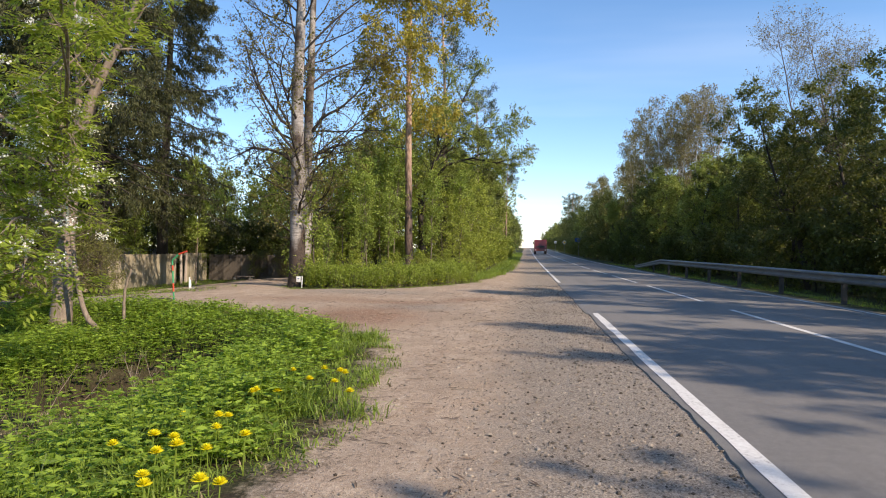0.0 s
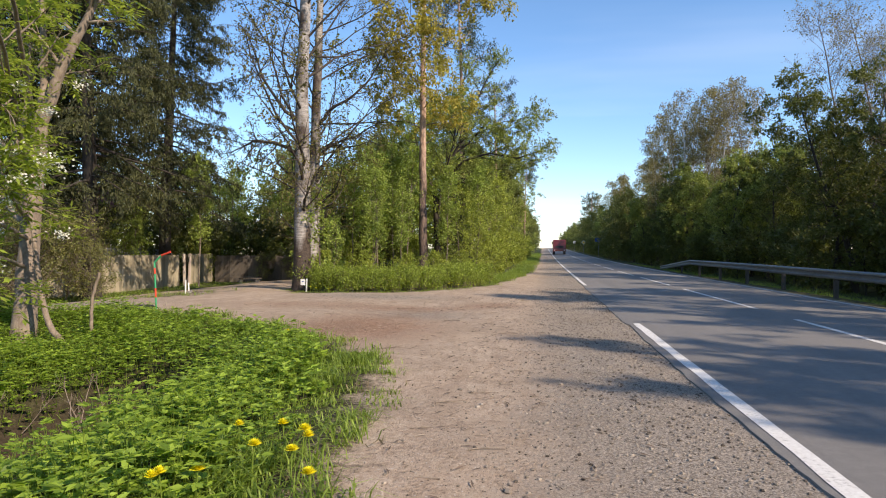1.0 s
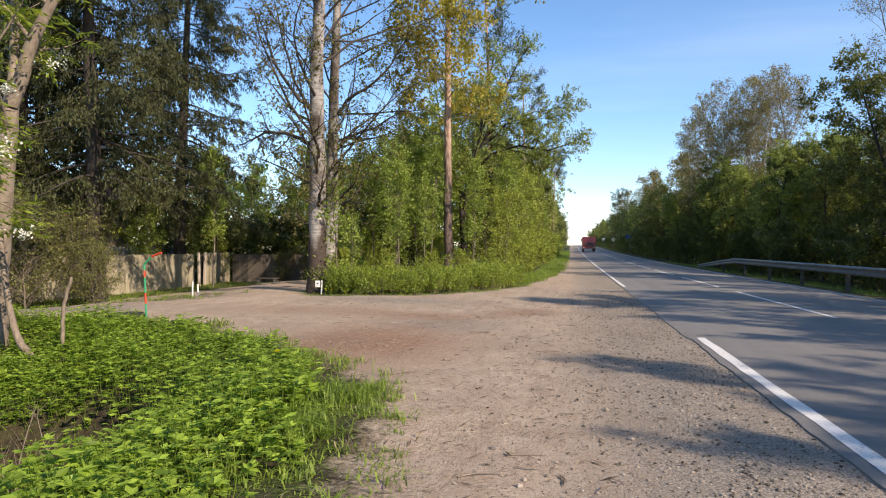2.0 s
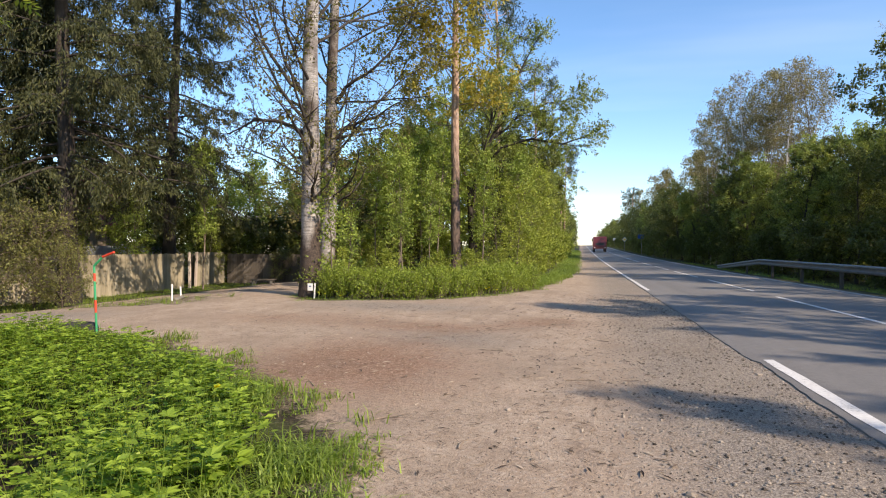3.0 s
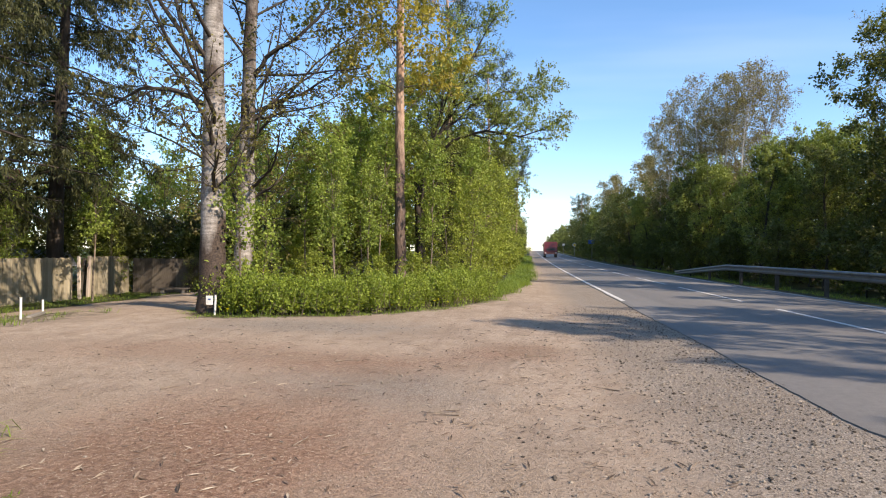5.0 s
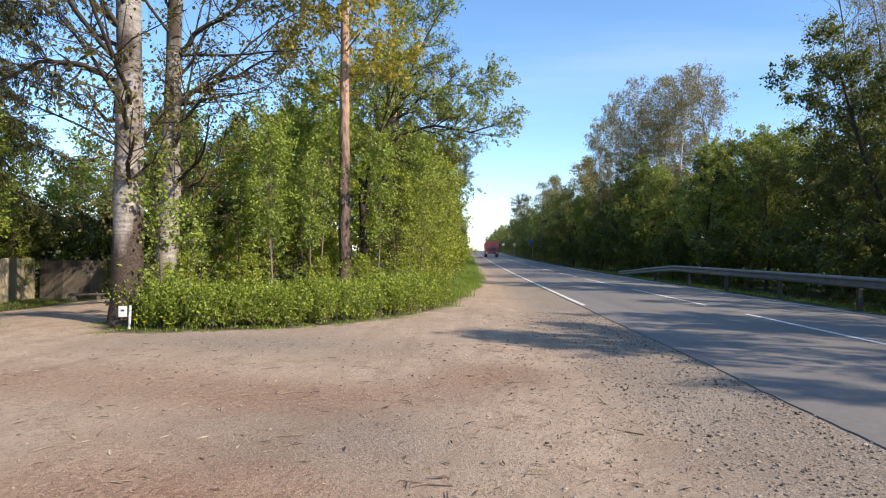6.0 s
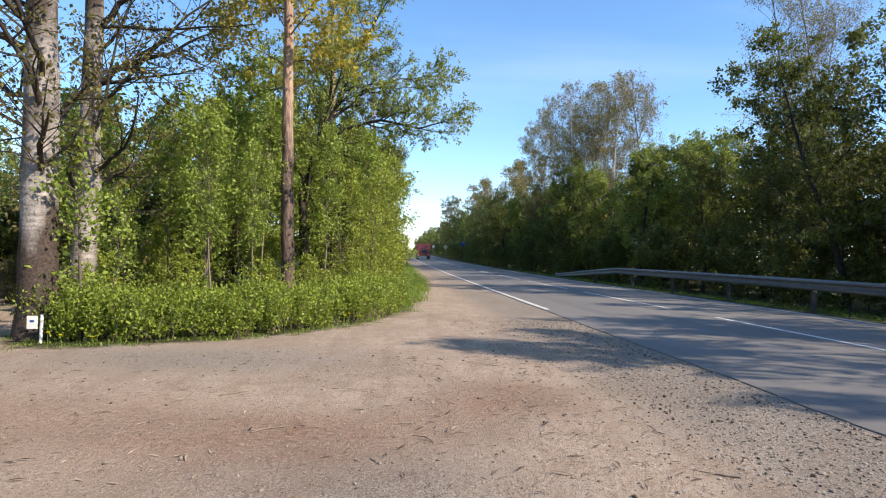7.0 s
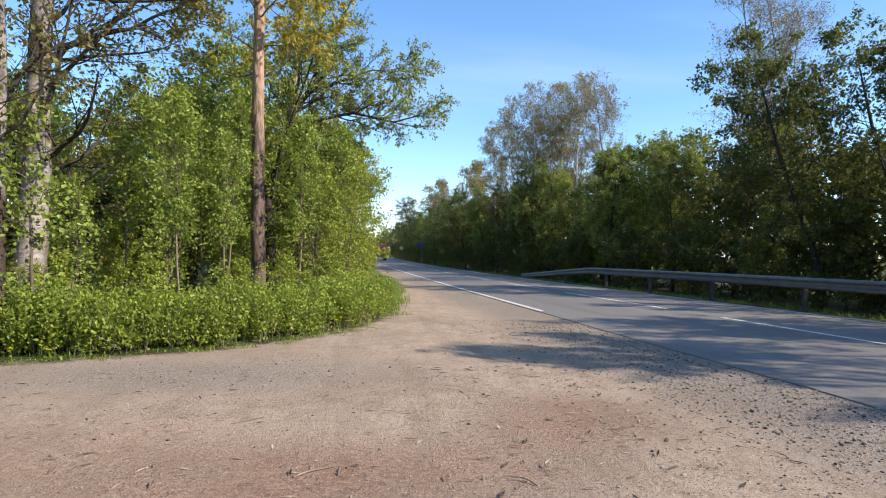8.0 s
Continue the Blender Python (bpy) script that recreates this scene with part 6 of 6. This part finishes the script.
# low pallet-like bench by the dark fence
bench = new("plank_stack")
tagged(bench, "low stack of grey planks by the dark fence", "planks")
for k, (dx, dz, t) in enumerate(((0, 0.3, 0), (0.05, 0.34, 3), (-0.1, 0.02, 0), (0.1, 0.12, -2))):
    part("plank", boxed(dx, 0.1 * k - 0.15, dz, 1.5, 0.2, 0.045, 0.006), M_FENCE_DARK, bench, m=pose(0, 0, 0, 0, 0, t))
for dx in (-0.55, 0.55):
    part("block", boxed(dx, 0, 0.14, 0.2, 0.4, 0.28, 0.02), M_CONCRETE, bench)
bench.matrix_basis = at(-14.0, 29.4, float(height(-14, 29.4)) - 0.02, 12, 0.7)


# ---------------- houses beyond the fence ----------------
def house(label, x, y, z, turn, w, d, wall_h, roof_h, wall, roof, windows):
    root = new("house")
    tagged(root, label, "house")
    part("wall", boxed(0, 0, wall_h / 2, w, d, wall_h), wall, root)
    bm = bmesh.new()
    o = 0.35
    pts = [(-w / 2 - o, -d / 2 - o, wall_h - 0.15), (w / 2 + o, -d / 2 - o, wall_h - 0.15), (w / 2 + o, 0, wall_h + roof_h), (-w / 2 - o, 0, wall_h + roof_h), (-w / 2 - o, d / 2 + o, wall_h - 0.15), (w / 2 + o, d / 2 + o, wall_h - 0.15)]
    v = [bm.verts.new(p) for p in pts]
    bm.faces.new((v[0], v[1], v[2], v[3]))
    bm.faces.new((v[3], v[2], v[5], v[4]))
    r = bmesh.ops.solidify(bm, geom=list(bm.faces), thickness=0.12)
    part("roof", bm, roof, root)
    bm = bmesh.new()
    for s in (-1, 1):
        a = [bm.verts.new((s * (w / 2 - 0.02), -d / 2, wall_h)), bm.verts.new((s * (w / 2 - 0.02), d / 2, wall_h)), bm.verts.new((s * (w / 2 - 0.02), 0, wall_h + roof_h - 0.12))]
        bm.faces.new(a)
    bmesh.ops.solidify(bm, geom=list(bm.faces), thickness=0.06)
    part("gable", bm, wall, root)
    for face, off, zc, ww, hh in windows:
        m = {"front": pose(off, -d / 2, zc), "side": pose(w / 2, off, zc, 0, 0, 90)}[face]
        win = part("window", boxed(0, -0.01, 0, ww, 0.05, hh), M_GLASS_DARK, root, m=m)
        bm = bmesh.new()
        for bx, bz, sx, sz in ((0, hh / 2, ww + 0.14, 0.09), (0, -hh / 2, ww + 0.14, 0.09), (-ww / 2, 0, 0.09, hh), (ww / 2, 0, 0.09, hh), (0, 0, 0.05, hh)):
            box(bm, bx, -0.03, bz, sx, 0.06, sz)
        part("frame", bm, M_WHITE, win)
    root.matrix_basis = pose(x, y, z, 0, 0, turn)
    return root


house("brown wooden house with a red-brown roof behind the spruces", -28.5, 31, -0.4, 38, 9, 7, 2.9, 2.6, M_WALL, M_ROOF_RED, (("front", -2, 1.6, 1.1, 1.2), ("front", 2, 1.6, 1.1, 1.2), ("side", 0, 1.6, 1.0, 1.2)))
house("low grey shed behind the garden fence", -20.2, 27.2, -0.4, 50, 5.0, 3.0, 1.3, 0.45, M_WALL, M_SLATE, ())
house("small pale garden house among the trees", -24.5, 50, -0.4, 25, 6, 5, 2.4, 1.8, M_WALL_PALE, M_SLATE, (("front", -1.2, 1.4, 0.9, 1.0), ("front", 1.2, 1.4, 0.9, 1.0)))


# ---------------- truck on the road ----------------
def build_truck():
    root = new("truck")
    tagged(root, "red flat-nosed lorry with a dark windscreen on the road", "truck")
    bm = boxed(0, 0.95, 1.95, 2.45, 1.9, 1.9, 0.09)
    for v in bm.verts:
        if v.co.z > 2.0 and v.co.y < 0.5:
            v.co.y += 0.16 * (v.co.z - 2.0)
    cab = part("cab", bm, M_TRUCK, root)
    part("windscreen", boxed(0, -0.005, 2.25, 2.05, 0.06, 0.8, 0.02), M_GLASS_DARK, cab, m=pose(0, 0, 0, -4, 0, 0))
    part("grille", boxed(0, -0.015, 1.5, 1.5, 0.05, 0.35, 0.01), M_CHASSIS, cab)
    for s in (-1, 1):
        part("mirror", boxed(s * 1.42, 0.15, 2.25, 0.2, 0.08, 0.45, 0.02), M_CHASSIS, cab)
    part("bumper", boxed(0, -0.02, 0.82, 2.5, 0.3, 0.36, 0.03), M_TRUCK, root)
    for s in (-1, 1):
        bm = bmesh.new()
        cylinder(bm, (s * 0.95, -0.2, 0.85), (s * 0.95, -0.13, 0.85), 0.11)
        part("headlight", bm, M_LAMP, root)
    part("chassis", boxed(0, 3.6, 0.85, 0.9, 6.6, 0.25), M_CHASSIS, root)
    part("cargo_body", boxed(0, 4.6, 1.95, 2.5, 4.8, 1.5, 0.05), M_TRUCK, root)
    for y in (1.1, 4.6, 5.9):
        for s in (-1, 1):
            bm = bmesh.new()
            cylinder(bm, (s * 0.85, y, 0.5), (s * 1.2, y, 0.5), 0.5, sides=20)
            w = part("wheel", bm, M_RUBBER, root)
            bm = bmesh.new()
            cylinder(bm, (s * 1.19, y, 0.5), (s * 1.22, y, 0.5), 0.26, sides=16)
            part("rim", bm, M_GALV, w)
    root.matrix_basis = pose(2.95, 122, 0.05 + float(rise(122)))


build_truck()


# ---------------- road signs far along the right verge ----------------
def road_sign(label, x, y, h, bm, mat, extra=None):
    root = new("road_sign")
    tagged(root, label, "road sign", "road signs")
    p = bmesh.new()
    cylinder(p, (0, 0.04, -0.5), (0, 0.04, h + 0.3), 0.035)
    part("sign_post", p, M_GALV, root)
    plate = part("plate", bm, mat, root, m=pose(0, 0, h))
    if extra:
        part("face", extra[0], extra[1], plate)
    root.location = (x, y, float(height(x, y)))


road_sign("diamond yellow priority sign with a white rim", 9.3, 150, 2.6, boxed(0, 0, 0, 0.75, 0.02, 0.75, 0.004, m=Matrix.Rotation(radians(45), 4, "Y")), M_WHITE,
          (boxed(0, -0.016, 0, 0.5, 0.008, 0.5, m=Matrix.Rotation(radians(45), 4, "Y")), M_SIGN_YELLOW))
road_sign("blue rectangular road sign on a grey post", 10.0, 118, 3.2, boxed(0, 0, 0, 1.3, 0.03, 0.7, 0.005), M_BLUE)
road_sign("small white road sign on a grey post", 9.1, 190, 2.6, boxed(0, 0, 0, 0.7, 0.02, 0.7, 0.004), M_WHITE)
